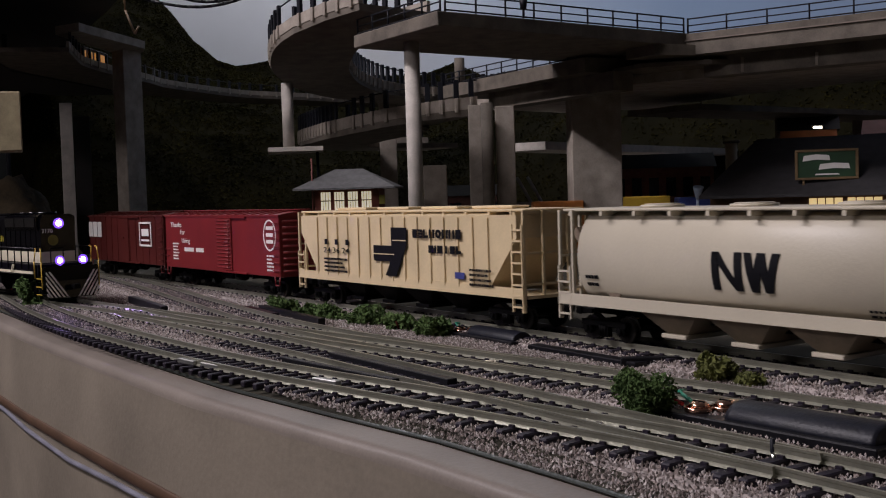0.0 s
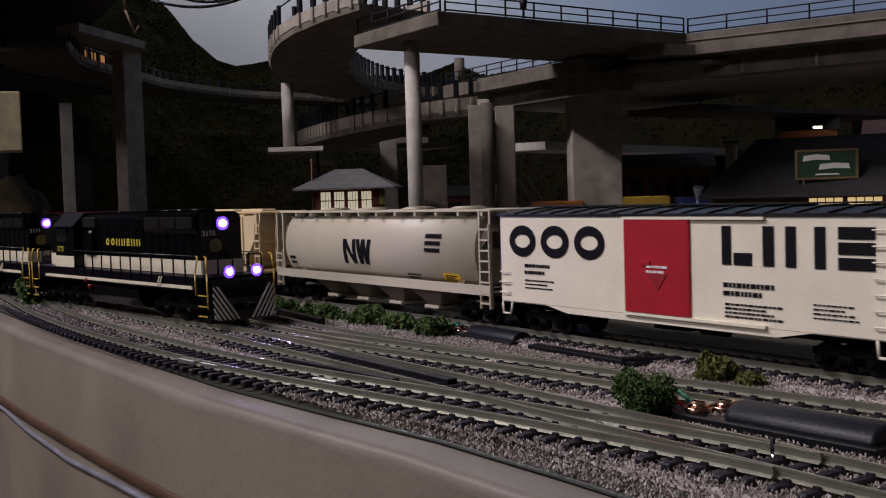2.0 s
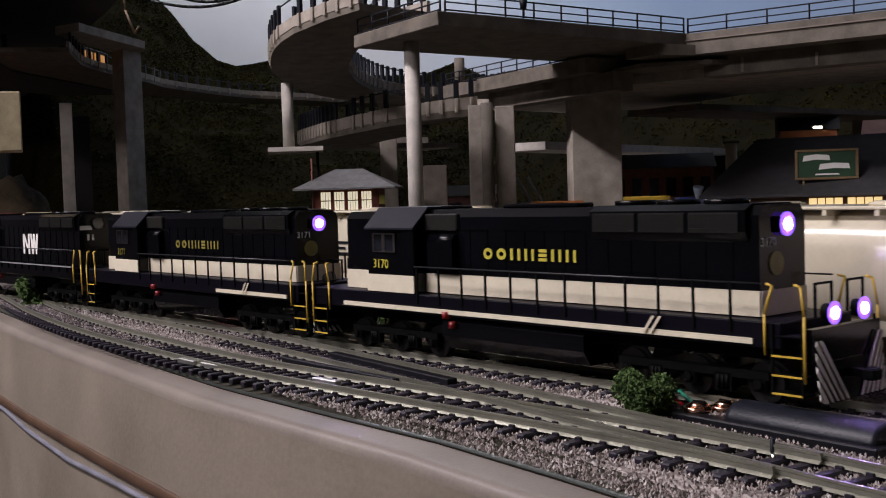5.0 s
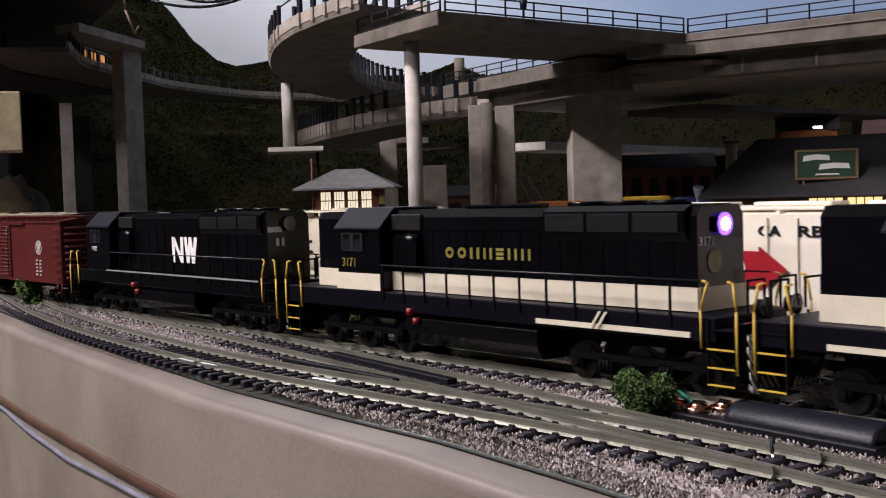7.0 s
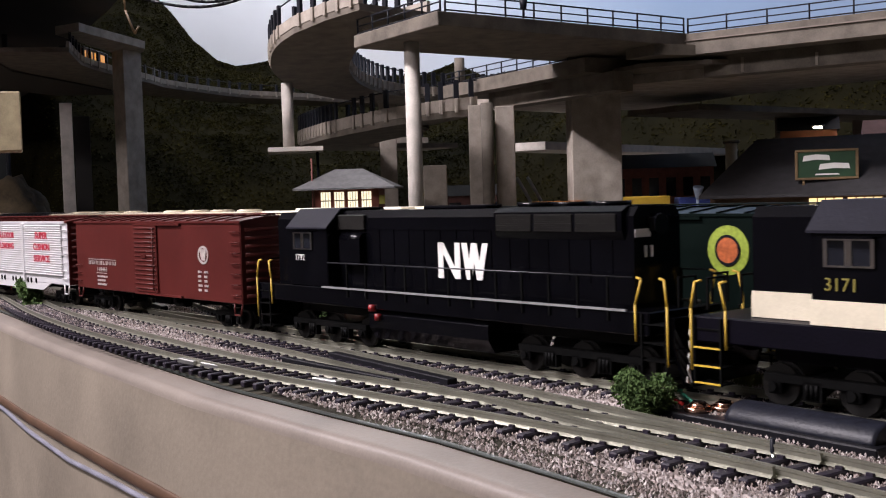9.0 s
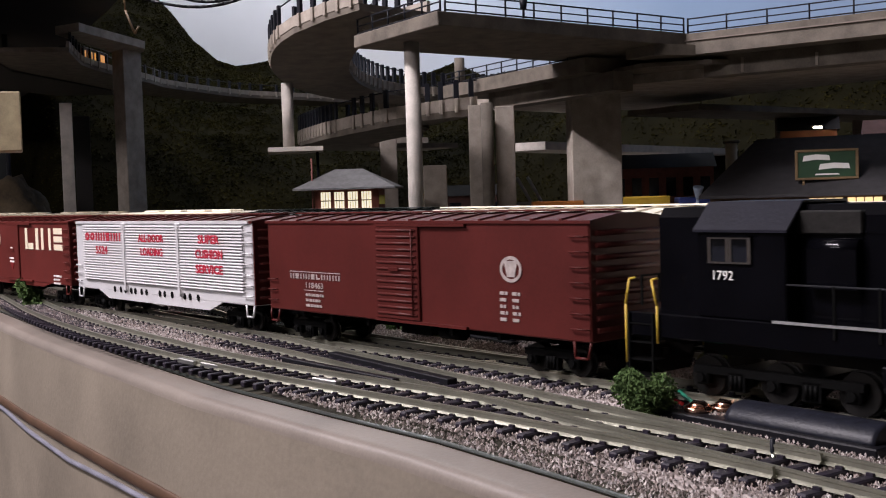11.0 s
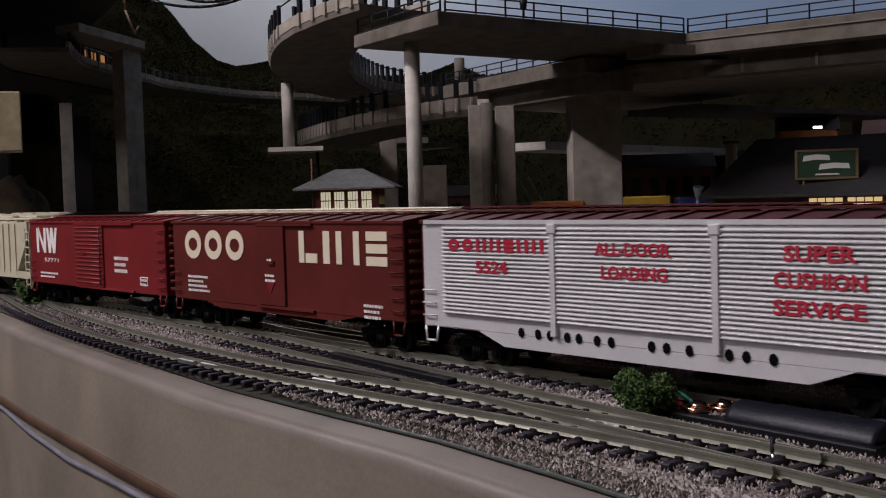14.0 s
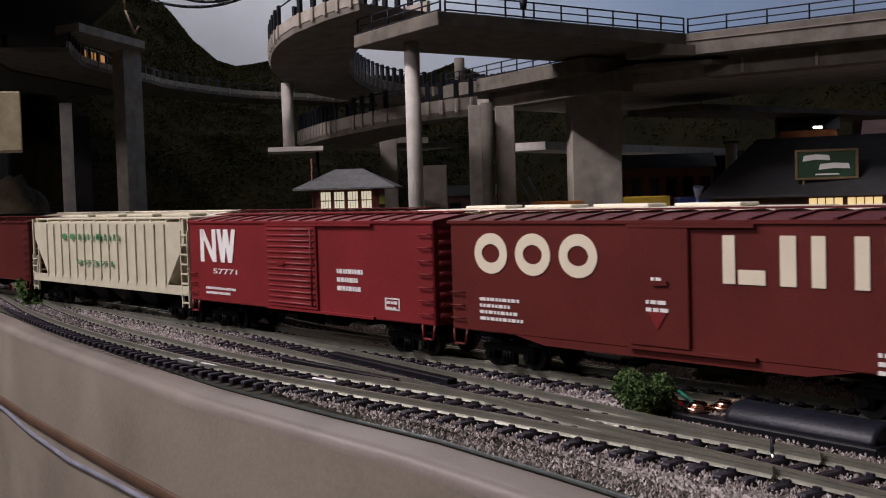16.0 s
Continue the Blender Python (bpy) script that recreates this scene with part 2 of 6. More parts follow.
# ---- track ----
def rail_profile(o):
    h, b = 0.00045, 0.0011
    return [(o - b, -0.0025), (o + b, -0.0025), (o + b * 0.5, -0.0020), (o + h * 0.6, -0.0018), (o + h * 0.6, -0.0008), (o + h, -0.0006), (o + h, 0.0), (o - h, 0.0), (o - h, -0.0006), (o - h * 0.6, -0.0008), (o - h * 0.6, -0.0018), (o - b * 0.5, -0.0020)]


def rail(name, pts, o, parent, mat=RAIL):
    bm = bmesh.new()
    rings = []
    for x, y, h in pts:
        c, s = math.cos(h), math.sin(h)
        rings.append([(x - s * d, y + c * d, z) for d, z in rail_profile(o)])
    loft(bm, rings)
    return part(name, bm, mat, parent)


tie_mesh = None


def track(name, pts, label, ties=True, spacing=0.0078, lift=0.0):
    """A length of track: two rails, and ties with tie plates. pts: (x, y, heading)."""
    global tie_mesh
    top = thing(name, label, "railway track", "tracks of the yard", "structure", pose(0, 0, lift))
    for o in (0.0087, -0.0087):
        rail("rail", pts, o, top)
    if ties:
        d = [0.0]
        for a, b in zip(pts, pts[1:]):
            d.append(d[-1] + math.hypot(b[0] - a[0], b[1] - a[1]))
        n = int(d[-1] / spacing)
        X, Y, H = ([q[i] for q in pts] for i in range(3))
        near = []
        for i in range(n):
            s = (i + 0.5) * spacing
            m = pose(float(np.interp(s, d, X)), float(np.interp(s, d, Y)), 0, 0, 0, math.degrees(float(np.interp(s, d, H))) + random.uniform(-1.2, 1.2))
            near.append(m)
        inside = [m for m in near if -1.0 < m.translation.x < -0.1]
        for m in inside[:290]:
            if tie_mesh is None:
                bm = bmesh.new()
                bevelled(bm, -0.00145, 0.00145, -0.0152, 0.0152, -0.0048, -0.0026, 0.0004)
                for o in (0.0087, -0.0087):
                    for e in (-0.0014, 0.0014):
                        box(bm, -0.0009, 0.0009, o + e - 0.0004, o + e + 0.0004, -0.0027, -0.0019)
                tie_mesh = part("tie", bm, TIE, top)
                tie_mesh.matrix_basis = m
            else:
                share("tie", tie_mesh, top, m)
        rest = [m for m in near if not -1.0 < m.translation.x < -0.1]
        if rest:
            bm = bmesh.new()
            for m in rest:
                for v in box(bm, -0.00145, 0.00145, -0.0152, 0.0152, -0.0048, -0.0026):
                    v.co = m @ v.co
            o = part("far_ties", bm, TIE, top)
            o["kind"] = "stuff"
    return top


def curve_points(knots, step=0.012):
    """A smooth line through knots (x, y), as (x, y, heading)."""
    k = [Vector((*q, 0)) for q in knots]
    k = [2 * k[0] - k[1]] + k + [2 * k[-1] - k[-2]]
    out = []
    for a, b, c, d in zip(k, k[1:], k[2:], k[3:]):
        n = max(2, round((c - b).length / step))
        for i in range(n):
            t = i / n
            p = 0.5 * ((2 * b) + (c - a) * t + (2 * a - 5 * b + 4 * c - d) * t * t + (3 * b - a - 3 * c + d) * t ** 3)
            out.append(p)
    out.append(k[-2])
    res = []
    for i, p in enumerate(out):
        q = out[min(i + 1, len(out) - 1)] - out[max(i - 1, 0)]
        res.append((p.x, p.y, math.atan2(q.y, q.x)))
    return res


PLAN_A = [tuple(r[1:]) for r in LINE_A[::3]]
PLAN_B = [tuple(r[1:]) for r in LINE_B[::3]]
PLAN_N = curve_points([(-0.62, 0.1885), (-0.5, 0.1935), (-0.35, 0.1945), (-0.1, 0.1945), (0.4, 0.194), (2.2, 0.2)])
PLAN_M = curve_points([(-0.95, 0.172), (-0.8, 0.163), (-0.68, 0.1535), (-0.57, 0.150), (-0.47, 0.1525), (-0.38, 0.159), (-0.285, 0.1745), (-0.2, 0.189), (-0.16, 0.193)])
PLAN_X = curve_points([(-0.98, 0.275), (-0.8, 0.259), (-0.65, 0.2405), (-0.5, 0.2255), (-0.38, 0.228), (-0.28, 0.239)])
track("near_line_track", PLAN_A, "weathered rails on black ties, near running line")
track("far_line_track", PLAN_B, "weathered rails on black ties, far running line")
track("siding_track", PLAN_N, "greenish weathered siding rails on black plastic ties")
track("turnout_track", PLAN_M, "diverging turnout rails on black plastic ties", lift=0.0002)
track("crossover_track", PLAN_X, "crossover rails on black plastic ties", lift=0.0002)


# ---- ballast ----
def ballast_bed(name, pts, half, label):
    bm = bmesh.new()
    rings = []
    for x, y, h in pts:
        c, s = math.cos(h), math.sin(h)
        rings.append([(x - s * d, y + c * d, z) for d, z in ((-half - 0.006, -0.0085), (-half, -0.0044), (half, -0.0044), (half + 0.006, -0.0085))])
    loft(bm, rings)
    return solid(name, bm, STONE, label, "", "", "stuff")


for i, pl in enumerate((PLAN_A, PLAN_B, PLAN_N, PLAN_X)):
    ballast_bed("ballast", [(x, y, h) for x, y, h in pl], 0.0185 + 0.0003 * i, "grey-pink crushed stone ballast under the track")


def stone_material():
    m = material("loose_ballast", (0.27, 0.23, 0.215), 0.9, var=0.3, scale=700, bump=0)
    nt = m.node_tree
    geo = nt.nodes.new("ShaderNodeNewGeometry")
    ramp = nt.nodes.new("ShaderNodeValToRGB")
    e = ramp.color_ramp.elements
    e[0].color, e[1].color = (0.10, 0.082, 0.075, 1), (0.60, 0.55, 0.52, 1)
    for pos, col in ((0.25, (0.21, 0.175, 0.16, 1)), (0.55, (0.32, 0.265, 0.24, 1)), (0.75, (0.40, 0.36, 0.35, 1))):
        e.new(pos).color = col
    nt.links.new(geo.outputs["Random Per Island"], ramp.inputs[0])
    nt.links.new(ramp.outputs[0], nt.nodes["Principled BSDF"].inputs["Base Color"])
    return m


LOOSE = stone_material()


def scatter_stones(name, x0, x1, y0, y1, count, size, label, heap=0.0):
    """Loose stones on the beds, each a small five-cornered chip."""
    rng = np.random.default_rng(5)
    X, Y = rng.uniform(x0, x1, count), rng.uniform(y0, y1, count)
    near = np.full(count, 9.0)
    for pl in (PLAN_A, PLAN_B, PLAN_N, PLAN_M, PLAN_X):
        px, py = np.array([p[0] for p in pl]), np.array([p[1] for p in pl])
        d = np.abs(Y - np.interp(X, px, py))
        d[(X < px.min()) | (X > px.max())] = 9.0
        near = np.minimum(near, d)
    rim = np.array([edge_y(x) for x in X])
    keep = (Y > rim + 0.0012) & (near < 0.042)
    X, Y, near = X[keep], Y[keep], near[keep]
    Z = np.where(near < 0.0185, -0.0040 + heap, np.maximum(-0.0058, -0.0044 - (near - 0.0185) * 0.5)) + rng.uniform(-0.0004, 0.0009, len(X))
    n = len(X)
    r = rng.uniform(0.5, 1.0, n) * size
    a0 = rng.uniform(0, 6.28, n)
    V = np.zeros((n, 5, 3))
    for k in range(4):
        a = a0 + 1.5708 * k + rng.uniform(-0.4, 0.4, n)
        q = r * rng.uniform(0.7, 1.15, n)
        V[:, k, 0], V[:, k, 1], V[:, k, 2] = X + q * np.cos(a), Y + q * np.sin(a), Z - 0.0003 + rng.uniform(-0.0002, 0.0004, n)
    V[:, 4, 0], V[:, 4, 1], V[:, 4, 2] = X + rng.uniform(-0.4, 0.4, n) * r, Y + rng.uniform(-0.4, 0.4, n) * r, Z + r * rng.uniform(0.7, 1.2, n)
    faces = [(5 * i + k, 5 * i + (k + 1) % 4, 5 * i + 4) for i in range(n) for k in range(4)]
    me = bpy.data.meshes.new(name)
    me.from_pydata(V.reshape(-1, 3).tolist(), [], faces)
    me.materials.append(LOOSE)
    return tagged(new(name, me), label, "", "", "stuff")


scatter_stones("loose_stones", -0.47, -0.13, 0.15, 0.335, 105000, 0.00058, "loose grey and pinkish ballast stones between the tracks")
scatter_stones("loose_stones", -1.0, -0.47, 0.14, 0.335, 110000, 0.0007, "loose grey and pinkish ballast stones between the tracks", 0.0007)


# ---- things on the trackside ----
def flakes(bm, rng, centre, radii, n, size, lumps=9):
    """A ragged clump of small leaf chips round several lobes."""
    lobes = [(Vector((rng.uniform(-0.6, 0.6) * radii[0], rng.uniform(-0.6, 0.6) * radii[1], rng.uniform(0.1, 0.75) * radii[2])), rng.uniform(0.3, 0.55)) for _ in range(lumps)]
    for _ in range(n):
        c, k = lobes[rng.randrange(lumps)]
        d = Vector((rng.gauss(0, 1), rng.gauss(0, 1), rng.gauss(0, 1))).normalized() * rng.uniform(0.6, 1.05)
        p = Vector(centre) + c + Vector((d.x * radii[0], d.y * radii[1], d.z * radii[2] * 0.8)) * k
        if p.z < centre[2] - 0.001:
            continue
        vs = [bm.verts.new(p + Vector((rng.gauss(0, 1), rng.gauss(0, 1), rng.gauss(0, 1))) * size) for _ in range(4)]
        for f in ((0, 1, 2), (0, 2, 3), (0, 3, 1), (1, 3, 2)):
            bm.faces.new([vs[i] for i in f])


def bush(x, y, z, rx, ry, h, label, n=900, size=0.0009, mat=FOLIAGE, seed=1, stem=True):
    rng = random.Random(seed)
    t = thing("bush", label, "bush", "foam bushes beside the track", "", pose(x, y, z))
    bm = bmesh.new()
    flakes(bm, rng, (0, 0, 0), (rx, ry, h), n, size)
    part("foliage", bm, mat, t)
    bm = bmesh.new()
    for i in range(3):
        rod(bm, (0, 0, -0.001), (rng.uniform(-0.5, 0.5) * rx, rng.uniform(-0.5, 0.5) * ry, h * 0.6), 0.0007, 5, 0.0003)
    part("stem", bm, BROWN, t)
    return t


DULL = M("olive_foliage", (0.08, 0.095, 0.02), 0.9, var=0.5, scale=250, second=(0.15, 0.16, 0.035))
bush(-0.2360, 0.2185, -0.006, 0.0102, 0.0085, 0.0135, "green foam bush standing on the ballast", 4200, 0.00045, seed=3)
bush(-0.2655, 0.2795, -0.006, 0.0072, 0.006, 0.0088, "small olive-green foam bush on the ballast", 1500, 0.0006, DULL, seed=4)
bush(-0.2500, 0.2795, -0.006, 0.005, 0.004, 0.0045, "low olive tuft beside a bush", 500, 0.0006, DULL, seed=5)
for i, (x, y, r, h) in enumerate(((-0.597, 0.2695, 0.011, 0.012), (-0.563, 0.2700, 0.010, 0.009), (-0.538, 0.2710, 0.012, 0.012), (-0.502, 0.2735, 0.013, 0.013), (-0.468, 0.2740, 0.012, 0.011), (-0.440, 0.2735, 0.011, 0.0125))):
    bush(x, y, -0.006, r, 0.008, h * 0.78, "low dark green foam hedge clump between the lines", 1100, 0.0008, seed=10 + i)
bush(-0.745, 0.1615, -0.006, 0.011, 0.009, 0.019, "small green foam tree at the layout edge", 1500, 0.0009, seed=21)


def switch_machine(x, y, turn, label, flip=1):
    """A low switch motor: base plate, half-round cover and two screw terminals."""
    t = thing("switch_machine", label, "switch machine", "switch machines beside the track", "", pose(x, y, -0.006, 0, 0, turn))
    bm = bmesh.new()
    bevelled(bm, -0.024, 0.05, -0.0098, 0.0098, 0.0, 0.0026, 0.0004)
    part("base_plate", bm, BLACK, t)
    bm = bmesh.new()
    n = 14
    loft(bm, [[(xx, 0.0072 * k * math.cos(math.pi * i / n), 0.0022 + 0.0050 * k * math.sin(math.pi * i / n)) for i in range(n + 1)] for xx, k in ((0.0020, 0.93), (0.0035, 1.0), (0.046, 1.0), (0.0475, 0.93))], smooth=True)
    part("cover", bm, M("satin_black_cover", (0.008, 0.009, 0.015), 0.46, var=0.4, scale=400, bump=0.3, spec=0.35), t)
    for i, (a, b) in enumerate(((-0.0099, -0.0033), (-0.0058, 0.0032))):
        bm = bmesh.new()
        rod(bm, (a, b, 0.0026), (a, b, 0.0040), 0.0042, 20)
        rod(bm, (a, b, 0.0040), (a, b, 0.0054), 0.0037, 20, 0.0018)
        s = part("screw_terminal", bm, COPPER, t)
        bm = bmesh.new()
        box(bm, a - 0.002, a + 0.002, b - 0.00025, b + 0.00025, 0.0052, 0.0056)
        part("slot", bm, FRAME, s)
    for k, (m, dy) in enumerate(((M("green_wire", (0.02, 0.2, 0.12), 0.4), 0.004), (M("red_wire", (0.5, 0.03, 0.03), 0.4), -0.003))):
        bm = bmesh.new()
        pipe(bm, [(-0.0125 - 0.001 * k, -0.0045 + dy * 0.5, 0.0045), (-0.021, -0.003 + dy, 0.0062), (-0.025, dy * 2, 0.0052), (-0.033, dy * 3 + 0.002, 0.0010)], 0.0006, 6)
        part("wire", bm, m, t)
    bm = bmesh.new()
    box(bm, 0.05, 0.066, -0.003, 0.003, 0.0, 0.0022)
    part("throw_bar", bm, BLACK, t)
    return t


switch_machine(-0.2145, 0.2325, 3.5, "black switch machine with copper screw terminals and wires")
far_machine = switch_machine(-0.4230, 0.2870, -1.5, "black switch machine beside the far line")
far_machine.scale = (0.82, 0.75, 0.8)


def dark_bar(x0, y0, x1, y1, w, z0, z1, label):
    bm = bmesh.new()
    bevelled(bm, 0, math.hypot(x1 - x0, y1 - y0), -w / 2, w / 2, z0, z1, 0.0003)
    return solid("guard_plate", bm, BLACK, label, "track fitting", "black turnout fittings", "", pose(x0, y0, 0, 0, 0, math.degrees(math.atan2(y1 - y0, x1 - x0))))


dark_bar(-0.3930, 0.1985, -0.3060, 0.1985, 0.0040, -0.0050, -0.0008, "long black plastic guard strip beside the turnout")
dark_bar(-0.3930, 0.1775, -0.3180, 0.1840, 0.0026, -0.0045, -0.0006, "black plastic turnout frog casting")
dark_bar(-0.4000, 0.1890, -0.3300, 0.1870, 0.0016, -0.0045, -0.0006, "black plastic turnout frog casting")
dark_bar(-0.6050, 0.2600, -0.5100, 0.2520, 0.0040, -0.0050, -0.0012, "long black plastic guard strip beside the turnout")
dark_bar(-0.5900, 0.2450, -0.5400, 0.2400, 0.0040, -0.0045, 0.0002, "black plastic turnout frog casting")
dark_bar(-0.3700, 0.2810, -0.3020, 0.2790, 0.0060, -0.0055, -0.0035, "flat black plastic strip beside the far line")
dark_bar(-0.3100, 0.2760, -0.2950, 0.2960, 0.0040, -0.0055, -0.0022, "black plastic switch throw block")
dark_bar(-0.7200, 0.2180, -0.6300, 0.2100, 0.0040, -0.0045, 0.0002, "black plastic turnout frog casting")

bm = bmesh.new()
pipe(bm, [(-0.3370, 0.2325, -0.0055), (-0.3362, 0.2330, -0.0020), (-0.3325, 0.2345, -0.0015), (-0.3310, 0.2350, -0.0055)], 0.0004, 6)
solid("staple", bm, IVORY, "bent white wire staple pushed into the ballast", "staple")
for x, y, h in ((-0.4130, 0.1460, 8), (-0.3955, 0.1490, 10), (-0.3330, 0.1655, 12)):
    bm = bmesh.new()
    bevelled(bm, -0.0065, 0.0065, -0.0013, 0.0013, -0.0023, -0.0004, 0.0003)
    solid("rail_joiner", bm, M("dull_joiner_metal", (0.4, 0.4, 0.38), 0.4, metal=0.9), "bright metal rail joiner on the turnout rail", "rail joiner", "rail joiners", "", pose(x, y, 0.0, 0, 0, h))
bm = bmesh.new()
pipe(bm, [(-0.835, 0.170, -0.005), (-0.86, 0.172, 0.0), (-0.89, 0.176, 0.006), (-0.94, 0.185, 0.005), (-0.99, 0.19, -0.005)], 0.0011, 8)
solid("red_wire", bm, M("red_wire", (0.5, 0.03, 0.03), 0.4), "loose red wire lying at the layout edge", "wire")


# strip and cable along the fascia
def fascia_run(knots, r, mat, name, label, cat, flatten=1.0):
    bm = bmesh.new()
    n = 8
    fine = []
    for (x0, z0), (x1, z1) in zip(knots, knots[1:]):
        m = max(1, round((x1 - x0) / 0.01))
        fine += [(x0 + (x1 - x0) * i / m, z0 + (z1 - z0) * i / m) for i in range(m)]
    fine.append(knots[-1])
    loft(bm, [[(x, edge_y(x) - 0.0156 - (0.0006 if flatten < 1 else r * 0.5) + r * flatten * math.cos(6.2832 * i / n), z + r * math.sin(6.2832 * i / n)) for i in range(n)] for x, z in fine], smooth=True)
    return solid(name, bm, mat, label, cat)


fascia_run([(-1.6, -0.052), (-0.70, -0.0505), (-0.5, -0.048), (-0.40, -0.0465), (-0.3, -0.0455), (0.6, -0.045)], 0.0028, M("dark_wood_strip", (0.09, 0.05, 0.03), 0.5, var=0.3, scale=40), "wood_strip", "dark brown wooden strip along the fascia", "strip", 0.35)
fascia_run([(-1.6, -0.060), (-0.72, -0.0555), (-0.66, -0.0545), (-0.6, -0.0560), (-0.52, -0.0570), (-0.45, -0.0535), (-0.40, -0.0520), (-0.33, -0.058), (0.6, -0.060)], 0.0012, M("grey_blue_cable", (0.2, 0.2, 0.24), 0.3, var=0.3, scale=60), "cable", "shiny grey-blue cable tacked along the fascia", "cable")

t = thing("track_pin", "small dark feeder post beside the siding rail", "feeder post", "", "", pose(-0.1735, 0.2005, -0.005))
bm = bmesh.new()
rod(bm, (0, 0, 0), (0, 0, 0.0065), 0.0006, 8)
part("post", bm, STEEL, t)
bm = bmesh.new()
rod(bm, (0.0012, -0.001, 0), (0.0012, -0.001, 0.0032), 0.0007, 8)
part("solder_blob", bm, CHROME, t)


# ---- viaducts, piers and buildings ----
def strip(knots, width, name, label, thick=0.012, parapet=0.011, posts=0.0, side=1, mat=CONC, tall=0.012):
    """A road deck along knots (x, y, z), with a parapet on one side (1: right hand of the way, -1: left), or both (0)."""
    top = thing(name, label, "viaduct")
    pts = curve_points([k[:2] for k in knots], 0.02)
    d = [0.0]
    for a, b in zip(pts, pts[1:]):
        d.append(d[-1] + math.hypot(b[0] - a[0], b[1] - a[1]))
    kd = [0.0]
    for a, b in zip(knots, knots[1:]):
        kd.append(kd[-1] + math.hypot(b[0] - a[0], b[1] - a[1]))
    zs = np.interp([v * kd[-1] / d[-1] for v in d], kd, [k[2] for k in knots])

    def ring(i, prof):
        x, y, h = pts[i]
        return [(x + math.sin(h) * o, y - math.cos(h) * o, float(zs[i]) + z) for o, z in prof]

    w = width / 2
    bm = bmesh.new()
    loft(bm, [ring(i, [(-w, -thick), (-w, 0), (w, 0), (w, -thick)]) for i in range(len(pts))])
    part("deck", bm, mat, top)
    for sd in ((1, -1) if side == 0 else (side,)):
        bm = bmesh.new()
        loft(bm, [ring(i, [(sd * (w - 0.0035), 0), (sd * w + 0.0006 * sd, 0), (sd * w + 0.0006 * sd, parapet), (sd * (w - 0.0025), parapet)]) for i in range(len(pts))])
        part("parapet", bm, CONC_P, top)
        if posts:
            shared = None
            n = int(d[-1] / posts)
            X, Y, H = ([q[i] for q in pts] for i in range(3))
            for i in range(n):
                s = (i + 0.5) * posts
                h = float(np.interp(s, d, H))
                x, y, z = float(np.interp(s, d, X)), float(np.interp(s, d, Y)), float(np.interp(s, d, zs))
                m = pose(x + math.sin(h) * sd * w, y - math.cos(h) * sd * w, z, 0, 0, math.degrees(h))
                if shared is None:
                    bm = bmesh.new()
                    bevelled(bm, -0.0016, 0.0016, -0.0016, 0.0022, -0.002, parapet, 0.0003)
                    shared = (part("buttress", bm, CONC_P, top), None)
                    shared[0].matrix_basis = m
                    bm = bmesh.new()
                    bevelled(bm, -0.0024, 0.0024, -0.0014, 0.0014, parapet, parapet + tall, 0.0003)
                    shared = (shared[0], part("post", bm, STEEL, top))
                    shared[1].matrix_basis = m
                else:
                    share("buttress", shared[0], top, m)
                    share("post", shared[1], top, m)
            bm = bmesh.new()
            loft(bm, [ring(i, [(sd * w - 0.0003, parapet + tall - 0.0025), (sd * w + 0.0003, parapet + tall - 0.0025), (sd * w + 0.0003, parapet + tall - 0.0015), (sd * w - 0.0003, parapet + tall - 0.0015)]) for i in range(len(pts))])
            part("wire", bm, STEEL, top)
    return top


def railing(name, a, b, n, label, h=0.0115):
    """A steel railing of n bays from a to b."""
    top = thing(name, label, "railing", "steel railings of the viaduct")
    a, b = Vector(a), Vector(b)
    for z, r in ((h, 0.0006), (h * 0.55, 0.0005), (0.0012, 0.0006)):
        bm = bmesh.new()
        rod(bm, a + Vector((0, 0, z)), b + Vector((0, 0, z)), r, 6)
        part("rail", bm, STEEL, top)
    for i in range(n + 1):
        p = a.lerp(b, i / n)
        bm = bmesh.new()
        rod(bm, p, p + Vector((0, 0, h + 0.0006)), 0.0007, 6)
        part("post", bm, STEEL, top)
    return top


def poly(bm, plan, z0, z1):
    loft(bm, [[(x, y, z0) for x, y in plan], [(x, y, z1) for x, y in plan]])


def plate(name, plan, z0, z1, mat, label, category="viaduct", kind="", w=0.0):
    bm = bmesh.new()
    poly(bm, plan, z0, z1)
    if w:
        bmesh.ops.bevel(bm, geom=bm.edges[:], offset=w, segments=1, affect="EDGES")
    return solid(name, bm, mat, label, category, "", kind)


def quad(a, b, depth):
    """A plan rectangle with its front edge from a to b, reaching depth to the left of that way."""
    a, b = Vector(a), Vector(b)
    n = (b - a).normalized()
    n = Vector((-n.y, n.x)) * depth
    return [tuple(a), tuple(b), tuple(b + n), tuple(a + n)]


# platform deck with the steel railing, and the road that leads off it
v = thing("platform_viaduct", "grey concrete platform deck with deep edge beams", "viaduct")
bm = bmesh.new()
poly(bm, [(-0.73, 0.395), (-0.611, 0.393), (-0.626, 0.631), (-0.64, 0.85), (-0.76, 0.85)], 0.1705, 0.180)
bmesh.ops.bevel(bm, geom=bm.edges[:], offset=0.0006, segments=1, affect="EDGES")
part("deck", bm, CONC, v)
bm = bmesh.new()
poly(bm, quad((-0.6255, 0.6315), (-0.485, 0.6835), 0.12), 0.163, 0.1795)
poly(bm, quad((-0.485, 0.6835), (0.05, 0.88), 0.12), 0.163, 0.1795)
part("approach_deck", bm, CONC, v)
# Strip in its own tone draws the deck edge's shadow line.
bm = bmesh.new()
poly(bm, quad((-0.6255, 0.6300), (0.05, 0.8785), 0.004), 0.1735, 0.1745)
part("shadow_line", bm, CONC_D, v)
